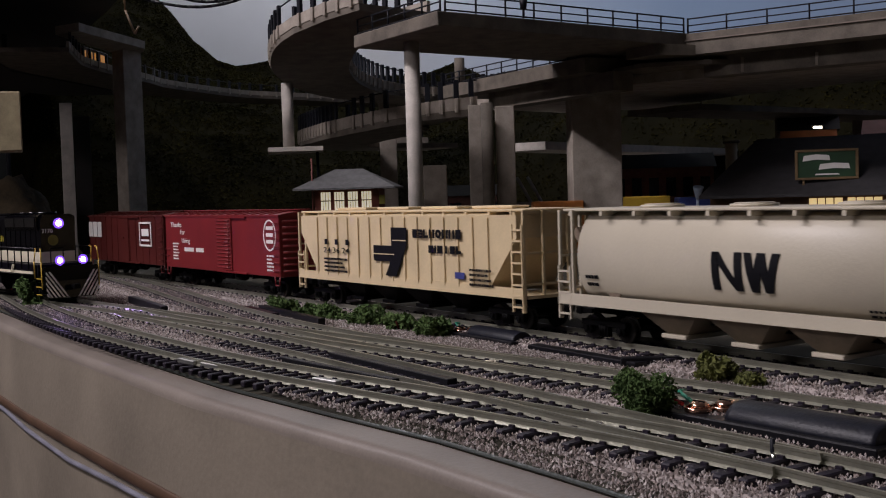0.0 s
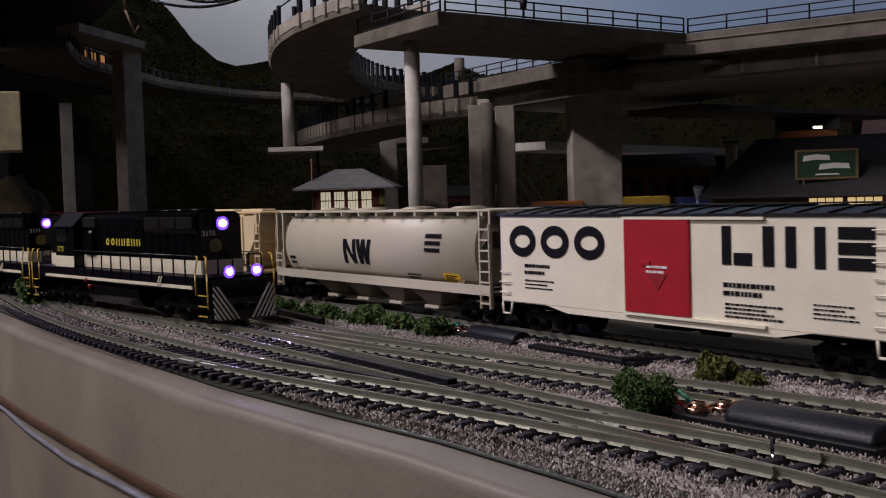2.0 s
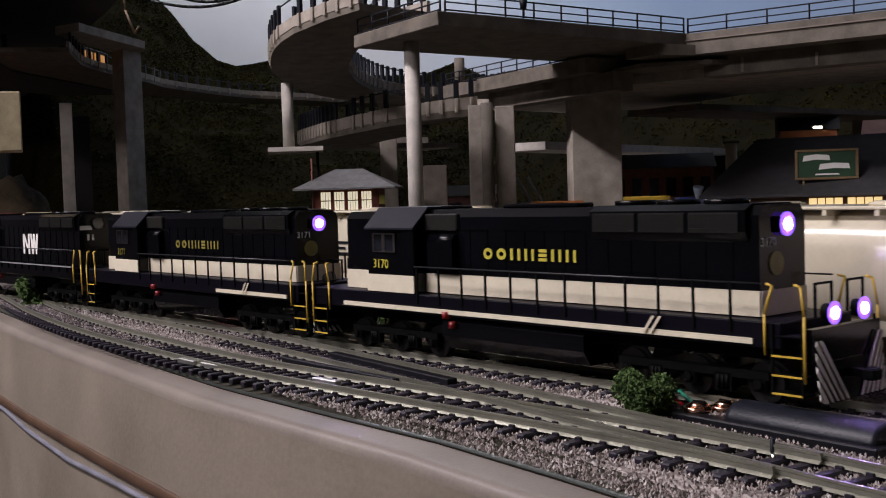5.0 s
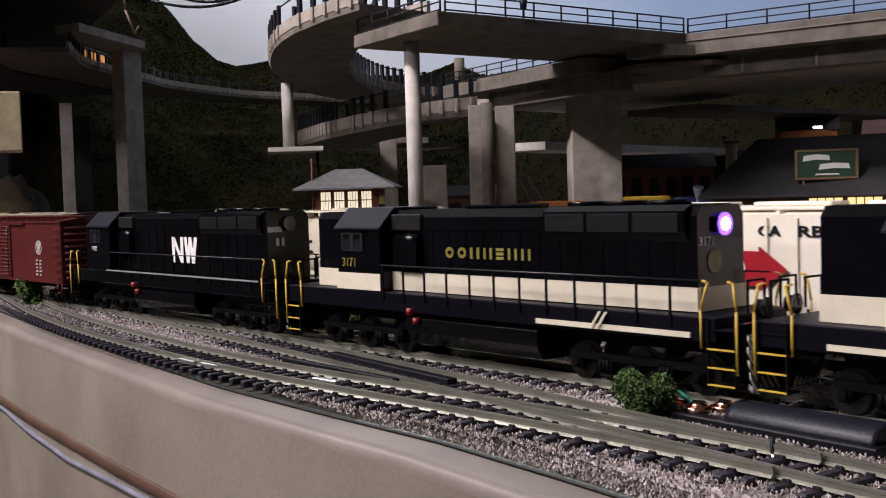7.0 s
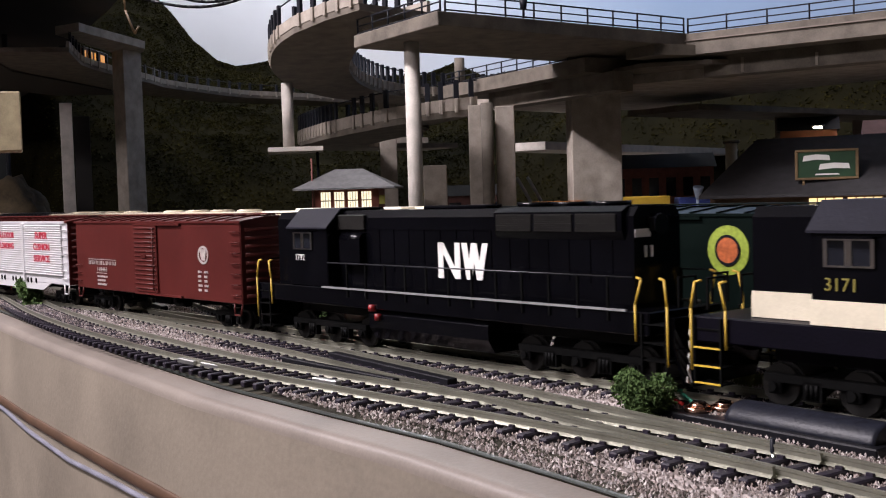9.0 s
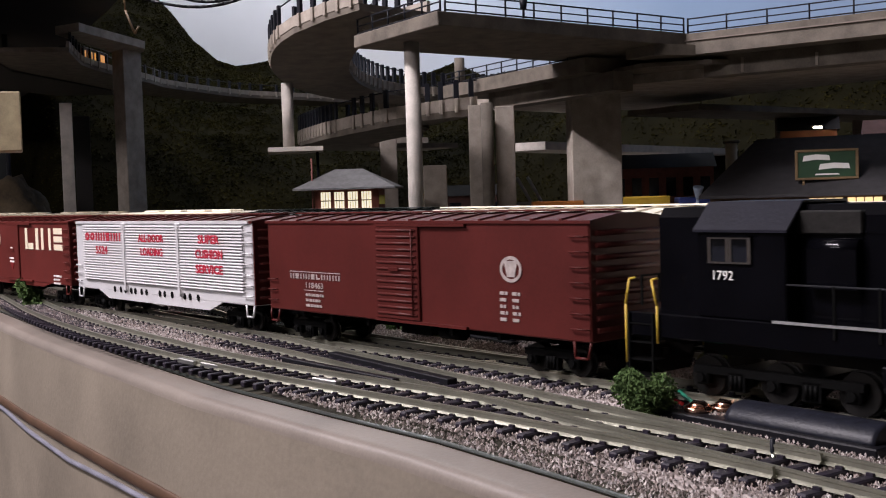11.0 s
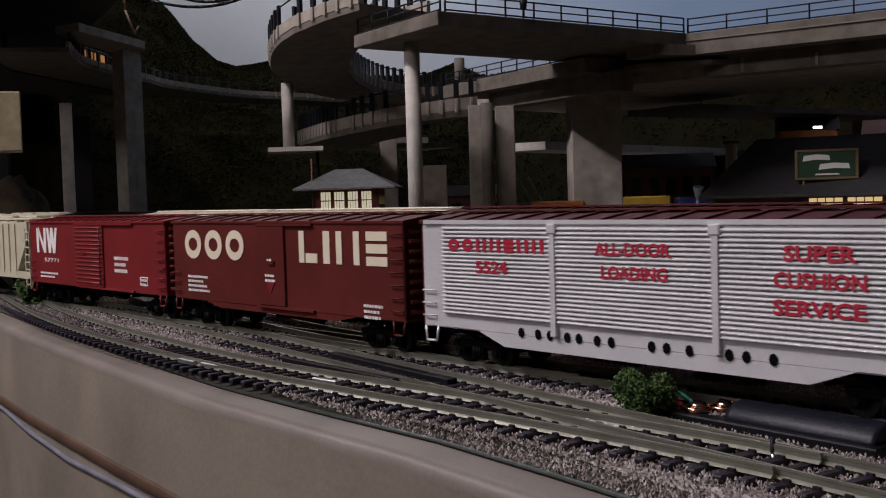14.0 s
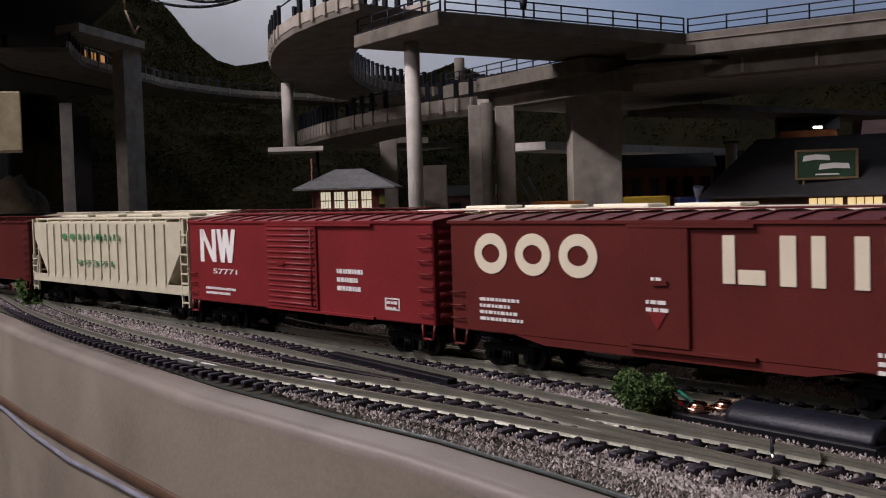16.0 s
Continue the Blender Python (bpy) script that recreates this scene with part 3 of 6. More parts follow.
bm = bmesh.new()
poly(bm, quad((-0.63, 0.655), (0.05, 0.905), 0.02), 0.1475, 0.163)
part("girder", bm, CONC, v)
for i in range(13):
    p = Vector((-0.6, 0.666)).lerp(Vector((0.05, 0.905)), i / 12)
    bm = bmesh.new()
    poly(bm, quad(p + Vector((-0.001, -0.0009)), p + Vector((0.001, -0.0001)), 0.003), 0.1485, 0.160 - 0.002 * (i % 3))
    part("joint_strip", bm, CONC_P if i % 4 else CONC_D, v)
bm = bmesh.new()
poly(bm, [(-0.645, 0.667), (-0.30, 0.797), (-0.35, 0.88), (-0.6014, 0.8458), (-0.7495, 0.8317), (-0.9131, 0.8638), (-0.98, 0.80), (-0.955, 0.66), (-0.70, 0.645)], 0.1485, 0.1625)
# Pier concrete, paler than the deck, makes up for missing light underneath.
part("soffit", bm, CONC_P, v)
bm = bmesh.new()
poly(bm, [(-0.66, 0.60), (-0.628, 0.60), (-0.60, 0.70), (-0.66, 0.70)], 0.1625, 0.1705)
part("bracket", bm, CONC, v)
bm = bmesh.new()
poly(bm, [(-0.715, 0.618), (-0.655, 0.612), (-0.615, 0.648), (-0.60, 0.70), (-0.68, 0.70)], 0.1560, 0.1595)
part("bearing_slab", bm, CONC, v)
railing("railing", (-0.6125, 0.40, 0.18), (-0.6265, 0.630, 0.18), 9, "dark steel railing along the platform deck edge")
railing("railing", (-0.6255, 0.6335, 0.1795), (-0.30, 0.7545, 0.1795), 11, "dark steel railing along the approach road edge")
railing("railing", (-0.613, 0.3965, 0.18), (-0.728, 0.3975, 0.18), 5, "dark steel railing across the platform deck end")

v = thing("middle_viaduct", "grey concrete road deck on girders and twin piers", "viaduct")
bm = bmesh.new()
poly(bm, quad((-0.929, 0.601), (-0.695, 0.587), 0.10), 0.156, 0.168)
part("deck", bm, CONC, v)
bm = bmesh.new()
poly(bm, quad((-0.87, 0.615), (-0.680, 0.604), 0.02), 0.1405, 0.156)
part("girder", bm, CONC, v)
railing("railing", (-0.925, 0.603, 0.168), (-0.72, 0.590, 0.168), 8, "dark steel railing along the middle road edge")

strip([(-0.715, 0.423, 0.200), (-0.755, 0.416, 0.198), (-0.815, 0.412, 0.191), (-0.912, 0.448, 0.184), (-1.000, 0.508, 0.178), (-1.066, 0.584, 0.175), (-1.088, 0.665, 0.173), (-1.06, 0.75, 0.171), (-0.98, 0.80, 0.169), (-0.8, 0.86, 0.166)],
      0.070, "helix_viaduct", "curved concrete ramp with a pale parapet and black posts", posts=0.0155, side=0, thick=0.005, parapet=0.0085, tall=0.016)
strip([(-0.8962, 0.6059, 0.1406), (-0.9022, 0.5884, 0.1383), (-0.9139, 0.5699, 0.1355), (-0.9212, 0.5611, 0.1328), (-0.9409, 0.5531, 0.1295), (-0.9824, 0.5495, 0.1271), (-1.0422, 0.5565, 0.1258), (-1.1308, 0.5809, 0.124), (-1.1808, 0.6509, 0.124), (-1.1808, 0.7609, 0.124)],
      0.075, "lower_ramp", "lower curved concrete ramp with dark railing posts", posts=0.0105, side=-1, thick=0.006, parapet=0.0112, tall=0.017)
strip([(-1.272, 0.281, 0.235), (-1.346, 0.309, 0.235), (-1.397, 0.331, 0.235), (-1.449, 0.366, 0.235), (-1.493, 0.402, 0.235), (-1.569, 0.47, 0.235), (-1.64, 0.53, 0.235), (-1.75, 0.69, 0.235), (-1.775, 0.80, 0.235), (-1.80, 0.97, 0.235), (-1.75, 1.2, 0.235)],
      0.09, "far_viaduct", "far curved concrete viaduct with posts along its edge", posts=0.03, side=1, thick=0.005, parapet=0.007)


# Made-up block: its amber panels stand in for lit train windows.
def kiosk():
    t = thing("kiosk", "dark block with glowing amber panels standing in for lit train windows", "building", "", "", pose(-1.462, 0.394, 0.235, 0, 0, 142))
    bm = bmesh.new()
    box(bm, -0.040, 0.045, -0.012, 0.012, 0, 0.0245)
    part("wall", bm, BROWN, t)
    bm = bmesh.new()
    bevelled(bm, -0.042, 0.047, -0.014, 0.014, 0.0245, 0.0262, 0.0004)
    part("roof", bm, STEEL, t)
    AMBER = M("amber_window", (1.0, 0.42, 0.08), 0.4, var=0.1, bump=0, emit=0.28)
    for i in range(4):
        bm = bmesh.new()
        box(bm, -0.034 + 0.02 * i, -0.021 + 0.02 * i, -0.0126, -0.0121, 0.008, 0.0225)
        part("window", bm, AMBER, t)


kiosk()


def pier(name, plan, z1, label, cap=None, mat=CONC_P):
    t = thing(name, label, "viaduct pier", "piers of the viaducts")
    bm = bmesh.new()
    poly(bm, plan, -0.0065, z1)
    bmesh.ops.bevel(bm, geom=bm.edges[:], offset=0.0007, segments=1, affect="EDGES")
    part("shaft", bm, mat, t)
    if cap:
        bm = bmesh.new()
        poly(bm, cap[0], z1, cap[1])
        part("cap", bm, mat, t)
    return t


def round_pier(name, x, y, r, z0, z1, label, mat=CONC_L):
    bm = bmesh.new()
    rod(bm, (x, y, z0), (x, y, z1), r, 20)
    return solid(name, bm, mat, label, "viaduct pier", "piers of the viaducts")


def cross(cx, cy, along, deep):
    """Plan of a pier square to the viewer's way through (cx, cy)."""
    d = Vector((cx, cy)).normalized()
    n = Vector((-d.y, d.x))
    c = Vector((cx, cy))
    return [tuple(c + n * a + d * b) for a, b in ((along / 2, 0), (-along / 2, 0), (-along / 2, deep), (along / 2, deep))]


# Near-black paint puts the shade at the upper deck into the colour.
SHADE_PAINT = M("shade_black", (0.02, 0.017, 0.015), 0.8, var=0.3, scale=20)
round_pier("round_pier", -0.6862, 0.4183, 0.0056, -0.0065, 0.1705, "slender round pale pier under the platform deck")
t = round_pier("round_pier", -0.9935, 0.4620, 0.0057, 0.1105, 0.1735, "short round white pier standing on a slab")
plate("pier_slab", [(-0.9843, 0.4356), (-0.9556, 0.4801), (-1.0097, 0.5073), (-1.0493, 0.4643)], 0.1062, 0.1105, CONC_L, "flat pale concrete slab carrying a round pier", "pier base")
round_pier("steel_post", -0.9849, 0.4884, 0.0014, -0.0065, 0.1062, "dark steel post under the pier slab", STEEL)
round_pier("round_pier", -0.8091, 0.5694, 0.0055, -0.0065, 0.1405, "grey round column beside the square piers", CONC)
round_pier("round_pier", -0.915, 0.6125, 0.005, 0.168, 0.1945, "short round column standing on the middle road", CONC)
pier("square_pier", cross(-0.8288, 0.5700, 0.0122, 0.03), 0.1405, "grey square concrete pier under the middle road")
pier("square_pier", cross(-0.8305, 0.6045, 0.018, 0.03), 0.1405, "grey square concrete pier under the middle road")
pier("wall_pier", [(-0.7804, 0.6424), (-0.7666, 0.6639), (-0.7550, 0.6793), (-0.79, 0.70), (-0.81, 0.66)], 0.149, "broad grey concrete pier with a splayed side", ([(-0.7815, 0.6410), (-0.7665, 0.6632), (-0.7535, 0.6790), (-0.79, 0.7015), (-0.8115, 0.66)], 0.156))
pier("square_pier", cross(-0.872, 0.553, 0.022, 0.02), 0.088, "short pale concrete pier in the shade", mat=CONC_P)
pier("tall_pier", [(-1.4197, 0.4180), (-1.3889, 0.4231), (-1.4092, 0.4527), (-1.4420, 0.4482)], 0.2545, "tall grey concrete pier with a long cantilever cap", ([(-1.262, 0.3365), (-1.2787, 0.3508), (-1.3770, 0.4478), (-1.4092, 0.4560), (-1.4450, 0.4490), (-1.4200, 0.4150), (-1.300, 0.320)], 0.2640))
# The palest concrete puts the light on this thin pier into its colour.
pier("thin_pier", cross(-1.334, 0.3362, 0.014, 0.012), 0.181, "thin pier with the light on it put into pale concrete", mat=CONC_L)
pier("square_pier", cross(-1.53, 0.406, 0.021, 0.03), 0.1815, "square pier with its shade painted black", mat=SHADE_PAINT)
pier("square_pier", cross(-1.125, 0.65, 0.02, 0.02), 0.184, "grey concrete pier under the helix ramp", ([(-1.10, 0.60), (-1.15, 0.61), (-1.14, 0.70), (-1.09, 0.69)], 0.185))
t = thing("upper_deck", "upper deck overhead with its deep shade painted black", "viaduct")
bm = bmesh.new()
# The deck's unseen near part also keeps lamp light off the left end.
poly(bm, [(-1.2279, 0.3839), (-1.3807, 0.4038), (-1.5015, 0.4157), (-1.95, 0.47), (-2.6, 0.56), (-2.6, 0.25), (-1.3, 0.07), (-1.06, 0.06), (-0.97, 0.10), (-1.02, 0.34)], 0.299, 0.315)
part("deck", bm, SHADE_PAINT, t)
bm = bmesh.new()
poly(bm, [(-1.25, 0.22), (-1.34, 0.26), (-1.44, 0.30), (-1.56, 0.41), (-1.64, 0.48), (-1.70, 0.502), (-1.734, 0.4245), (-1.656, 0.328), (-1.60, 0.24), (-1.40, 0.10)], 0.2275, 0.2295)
part("lower_soffit", bm, SHADE_PAINT, t)
for x, y in ((-1.62, 0.33), (-1.42, 0.16)):
    bm = bmesh.new()
    rod(bm, (x, y, 0.2295), (x, y, 0.299), 0.004, 10)
    part("hanger", bm, SHADE_PAINT, t)
for x, y in ((-2.5, 0.57), (-2.25, 0.455)):
    round_pier("steel_post", x, y, 0.004, -0.0065, 0.297, "dark steel post under the upper deck", STEEL)
t = thing("control_box", "tan painted control box hanging under the upper deck", "box")
bm = bmesh.new()
poly(bm, [(-0.985, 0.182), (-0.952, 0.186), (-0.946, 0.203), (-0.98, 0.21)], 0.106, 0.1545)
bmesh.ops.bevel(bm, geom=bm.edges[:], offset=0.001, segments=1, affect="EDGES")
part("case", bm, M("tan_box_paint", (0.3, 0.25, 0.15), 0.6), t)
bm = bmesh.new()
rod(bm, (-0.983, 0.187, 0.1545), (-0.983, 0.187, 0.32), 0.0015, 6)
part("hanger", bm, STEEL, t)

# hillside with foliage behind the viaducts: ridge and foot lines in plan
RIDGE = ((-3.4, 0.60, 0.9), (-2.80, 0.79, 0.724), (-2.66, 0.87, 0.594), (-2.596, 0.908, 0.519), (-2.556, 0.946, 0.448), (-2.522, 0.995, 0.398), (-2.497, 1.031, 0.383), (-2.456, 1.097, 0.396), (-2.317, 1.27, 0.340), (-2.224, 1.38, 0.344), (-2.17, 1.435, 0.370), (-2.08, 1.46, 0.330), (-1.7, 1.45, 0.31), (-1.0, 1.45, 0.285), (0.2, 1.45, 0.26), (1.5, 1.45, 0.22))
FOOT = ((-2.4, 0.50), (-2.05, 0.47), (-1.98, 0.52), (-1.93, 0.60), (-1.92, 0.66), (-1.92, 0.72), (-1.92, 0.78), (-1.91, 0.86), (-1.88, 0.95), (-1.80, 1.06), (-1.68, 1.12), (-1.5, 1.15), (-1.25, 1.17), (-0.75, 1.17), (0.2, 1.18), (1.5, 1.2))


def hill_point(u, v):
    """u along the ridge from 0 to 15, v from the foot (0) to the ridge (1)."""
    i = min(14, int(u))
    f = u - i
    r = Vector(RIDGE[i]).lerp(Vector(RIDGE[i + 1]), f)
    b = Vector((*FOOT[i], -0.01)).lerp(Vector((*FOOT[i + 1], -0.01)), f)
    p = b.lerp(r, v)
    p.z = b.z + (r.z - b.z) * (v ** 0.8)
    k = 0.025 * noise.noise((p.x * 6, p.y * 6, p.z * 6)) + 0.01 * noise.noise((p.x * 25, p.y * 25, p.z * 25))
    return p + Vector((0, 0, k * min(1, 3 * v) * (1 if v < 0.97 else 0.3)))


bm = bmesh.new()
grid = [[bm.verts.new(hill_point(i / 8, j / 24)) for j in range(25)] for i in range(121)]
for i in range(120):
    for j in range(24):
        bm.faces.new((grid[i][j], grid[i + 1][j], grid[i + 1][j + 1], grid[i][j + 1])).smooth = True
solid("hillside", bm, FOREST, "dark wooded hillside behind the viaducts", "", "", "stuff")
bm = bmesh.new()
rng = random.Random(8)
for _ in range(76000):
    p = hill_point(rng.uniform(0, 14.5), rng.uniform(0.0, 0.99) ** 0.8)
    k = rng.uniform(0.5, 1.3) * 0.0020
    vs = [bm.verts.new(p + Vector((rng.gauss(0, 1), rng.gauss(0, 1), rng.gauss(0.4, 0.8))) * k) for _ in range(4)]
    for f in ((0, 1, 2), (0, 2, 3), (0, 3, 1), (1, 3, 2)):
        bm.faces.new([vs[i] for i in f])
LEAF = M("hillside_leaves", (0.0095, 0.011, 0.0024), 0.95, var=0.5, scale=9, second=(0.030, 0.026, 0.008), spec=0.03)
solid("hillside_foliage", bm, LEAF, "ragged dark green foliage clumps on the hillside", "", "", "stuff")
bm = bmesh.new()
rng = random.Random(9)
rings = []
for k in range(17):
    u = k / 16
    ring = []
    for i in range(48):
        a = 6.28318 * i / 48
        p = Vector((math.cos(a), math.sin(a), 0)) * (0.085 * (1 - u) ** 0.6 + 0.002)
        p.z = 0.100 * u
        ring.append(p * (1 + 0.22 * noise.noise(p * 30) + 0.12 * noise.noise(p * 90)))
    rings.append(ring)
loft(bm, rings, smooth=True)
solid("bare_mound", bm, M("brown_scrub", (0.075, 0.055, 0.03), 0.9, var=0.6, scale=60, bump=0.6, fine=300), "brown rocky mound in the corner", "mound", "", "", pose(-1.4953, 0.2972, -0.006))

# signal cabin with lit windows
def signal_cabin():
    LIT = M("lit_window", (1.0, 0.88, 0.64), 0.4, var=0.35, scale=260, bump=0, emit=0.6)
    t = thing("signal_cabin", "small brick signal cabin with hipped grey roof and lit windows", "building", "", "", pose(-0.866, 0.460, -0.0062, 0, 0, 57.3 - 4))
    bm = bmesh.new()
    box(bm, -0.028, 0.028, -0.022, 0.022, 0, 0.0735)
    part("wall", bm, M("cabin_brick", (0.16, 0.045, 0.03), 0.8, var=0.3), t)
    bm = bmesh.new()
    loft(bm, [[(-0.0438, -0.036, 0.0735), (0.0438, -0.036, 0.0735), (0.0438, 0.036, 0.0735), (-0.0438, 0.036, 0.0735)], [(-0.0438, -0.036, 0.075), (0.0438, -0.036, 0.075), (0.0438, 0.036, 0.075), (-0.0438, 0.036, 0.075)], [(-0.012, -0.004, 0.0915), (0.012, -0.004, 0.0915), (0.012, 0.004, 0.0915), (-0.012, 0.004, 0.0915)]])
    part("roof", bm, M("slate_roof", (0.1, 0.1, 0.1), 0.7, var=0.3, scale=200), t)
    for i in range(4):
        x = -0.0180 + 0.0118 * i
        win = part("window", bmesh.new(), LIT, t)
        bm = bmesh.new()
        box(bm, x - 0.0042, x + 0.0042, -0.0226, -0.0221, 0.056, 0.0715)
        bm.to_mesh(win.data)
        for x0, x1, z0, z1 in ((x - 0.0002, x + 0.0002, 0.056, 0.0715), (x - 0.0024, x - 0.0021, 0.056, 0.0715), (x + 0.0021, x + 0.0024, 0.056, 0.0715), (x - 0.0042, x + 0.0042, 0.0636, 0.0645)):
            bm = bmesh.new()
            box(bm, x0, x1, -0.0232, -0.0227, z0, z1)
            part("muntin", bm, M("muntin_paint", (0.05, 0.04, 0.03), 0.6), win)
    bm = bmesh.new()
    bevelled(bm, 0.0285, 0.0335, -0.0226, -0.0216, 0.0600, 0.0680, 0.0003)
    part("notice", bm, M("faded_yellow_notice", (0.35, 0.33, 0.06), 0.6), t)
    bm = bmesh.new()
    rod(bm, (-0.0292, -0.0228, 0.030), (-0.0292, -0.0228, 0.1010), 0.0008, 6)
    part("stove_pipe", bm, M("rusty_pipe", (0.14, 0.04, 0.03), 0.7), t)
    return t


signal_cabin()


# ---- the town behind the viaducts ----
# Unseen plate, added to throw lamp light up under the decks.
slab("pavement", -1.35, -0.30, 0.66, 1.14, -0.0061, -0.0045, CONC_P, "unseen grey plate added to bounce light onto the deck soffits")


def beam(name, a, b, z0, z1, deep, mat, label, category="viaduct"):
    return plate(name, quad(a, b, deep), z0, z1, mat, label, category)


def posts_under(a, b, n, z1, mat=CONC_D):
    for i in range(n):
        k = (i + 0.5) / n
        x, y = a[0] + (b[0] - a[0]) * k, a[1] + (b[1] - a[1]) * k + 0.03
        pier("square_pier", cross(x, y, 0.014, 0.014), z1, "small grey pier under a town road", mat=mat)


beam("town_road", (-0.83, 0.755), (-0.86, 1.20), 0.1325, 0.138, -0.09, CONC, "pale edged town road deck behind the shed")
posts_under((-0.80, 0.85), (-0.83, 1.15), 2, 0.1325)
beam("town_road", (-1.02, 0.735), (-1.27, 1.43), 0.1065, 0.1155, -0.06, CONC_L, "pale grey town bridge deck between the piers")
posts_under((-1.02, 0.80), (-1.2, 1.35), 3, 0.1065)


def shed():
    """A dark shed with a broad slate roof, its lit front under the eave."""
    t = thing("goods_shed", "dark goods shed with broad slate roof and lit front windows", "building")
    a, b = Vector((-0.672, 0.690)), Vector((-0.36, 0.852))
    d = (b - a).normalized()
    n = Vector((-d.y, d.x))
    bm = bmesh.new()
    p = [a + d * 0.006 + n * 0.012, b + n * 0.012, b + n * 0.16, a + d * 0.006 + n * 0.16]
    poly(bm, [tuple(q) for q in p], -0.0065, 0.051)
    part("wall", bm, M("shed_boards", (0.10, 0.055, 0.03), 0.8, var=0.3, scale=60), t)
    bm = bmesh.new()
    rings = []
    for q, e in ((a, 0.0), (b, 0.0)):
        inset = d * 0.028 if q is a else Vector((0, 0))
        rings.append([(*q, 0.0525), (*(q + n * 0.085 + inset), 0.1015), (*(q + n * 0.175), 0.0525), (*(q + n * 0.175), 0.0500), (*(q + n * 0.085 + inset), 0.0990), (*q, 0.0500)])
    loft(bm, rings)
    part("roof", bm, M("dark_slate", (0.035, 0.033, 0.035), 0.75, var=0.3, scale=120, bump=0.4), t)
    LIT = M("warm_lit_window", (1.0, 0.72, 0.34), 0.4, var=0.3, scale=120, bump=0, emit=0.8)
    for i in range(7):
        o = a + d * (0.088 + i * 0.030) + n * 0.0112
        e = o + d * 0.026
        bm = bmesh.new()
        poly(bm, [tuple(o), tuple(e), tuple(e + n * 0.0006), tuple(o + n * 0.0006)], 0.036, 0.0485)
        w = part("window", bm, LIT, t)
        bm = bmesh.new()
        for k in (0.25, 0.5, 0.75):
            m = o.lerp(e, k) - n * 0.0006
            poly(bm, [tuple(m - d * 0.0004), tuple(m + d * 0.0004), tuple(m + d * 0.0004 + n * 0.0005), tuple(m - d * 0.0004 + n * 0.0005)], 0.036, 0.0485)
        part("muntin", bm, BROWN, w)
    # billboard on the roof
    s = thing("billboard", "green billboard with white banners in a wooden frame", "sign", "", "", Matrix.Translation((-0.5894, 0.7505, 0.0650)) @ Matrix.Rotation(0.655, 4, "Z"))
    WOOD = M("frame_wood", (0.17, 0.11, 0.05), 0.6, var=0.2)
    bm = bmesh.new()
    box(bm, -0.0225, 0.0225, -0.0008, 0.0008, 0.0, 0.0215)
    part("panel", bm, M("green_sign_paint", (0.015, 0.05, 0.02), 0.5, var=0.2), s)
    for x0, x1, z0, z1 in ((-0.0245, 0.0245, -0.0016, 0.0004), (-0.0245, 0.0245, 0.0211, 0.0231), (-0.0245, -0.0221, 0.0004, 0.0211), (0.0221, 0.0245, 0.0004, 0.0211)):
        bm = bmesh.new()
        bevelled(bm, x0, x1, -0.0018, 0.0012, z0, z1, 0.0003)
        part("frame", bm, WOOD, s)
    for x in (-0.018, 0.018):
        bm = bmesh.new()
        box(bm, x - 0.001, x + 0.001, -0.0008, 0.0012, -0.008, -0.0016)
        part("leg", bm, WOOD, s)
    for x0, x1, z0, tilt in ((-0.0185, 0.003, 0.0135, 0.0022), (-0.006, 0.018, 0.0065, 0.0018), (-0.009, 0.010, 0.0022, 0.0)):
        bm = bmesh.new()
        h = 0.0046 if tilt else 0.0012
        slant(bm, x0, x0 + 0.0005, x0, x0 + 0.0005, z0, z0 + 0.001, -0.0012)
        loft(bm, [[(x0, -0.0012 + q, z0), (x0 + (x1 - x0) * 0.5, -0.0012 + q, z0 + tilt * 0.6), (x1, -0.0012 + q, z0 + tilt * 0.2), (x1 - 0.001, -0.0012 + q, z0 + h), (x0 + (x1 - x0) * 0.5, -0.0012 + q, z0 + h + tilt * 0.5), (x0 + 0.001, -0.0012 + q, z0 + h)] for q in (-0.0002, 0.0002)])
        part("banner", bm, LETTER, s)
    # chimney
    c = thing("chimney_pot", "pale cylindrical chimney standing beside the shed roof", "chimney")
    bm = bmesh.new()
    rod(bm, (-0.742, 0.806, -0.0065), (-0.742, 0.806, 0.101), 0.0056, 14)
    part("shaft", bm, M("cream_chimney", (0.5, 0.42, 0.28), 0.7, var=0.2), c)
    bm = bmesh.new()
    rod(bm, (-0.742, 0.806, 0.101), (-0.742, 0.806, 0.1035), 0.0080, 14)
    part("cap", bm, CONC, c)


def slant(bm, x0, x1, x2, x3, z0, z1, y):
    loft(bm, [[(x0, y + d, z0), (x1, y + d, z0), (x3, y + d, z1), (x2, y + d, z1)] for d in (-0.00012, 0.00012)])


shed()


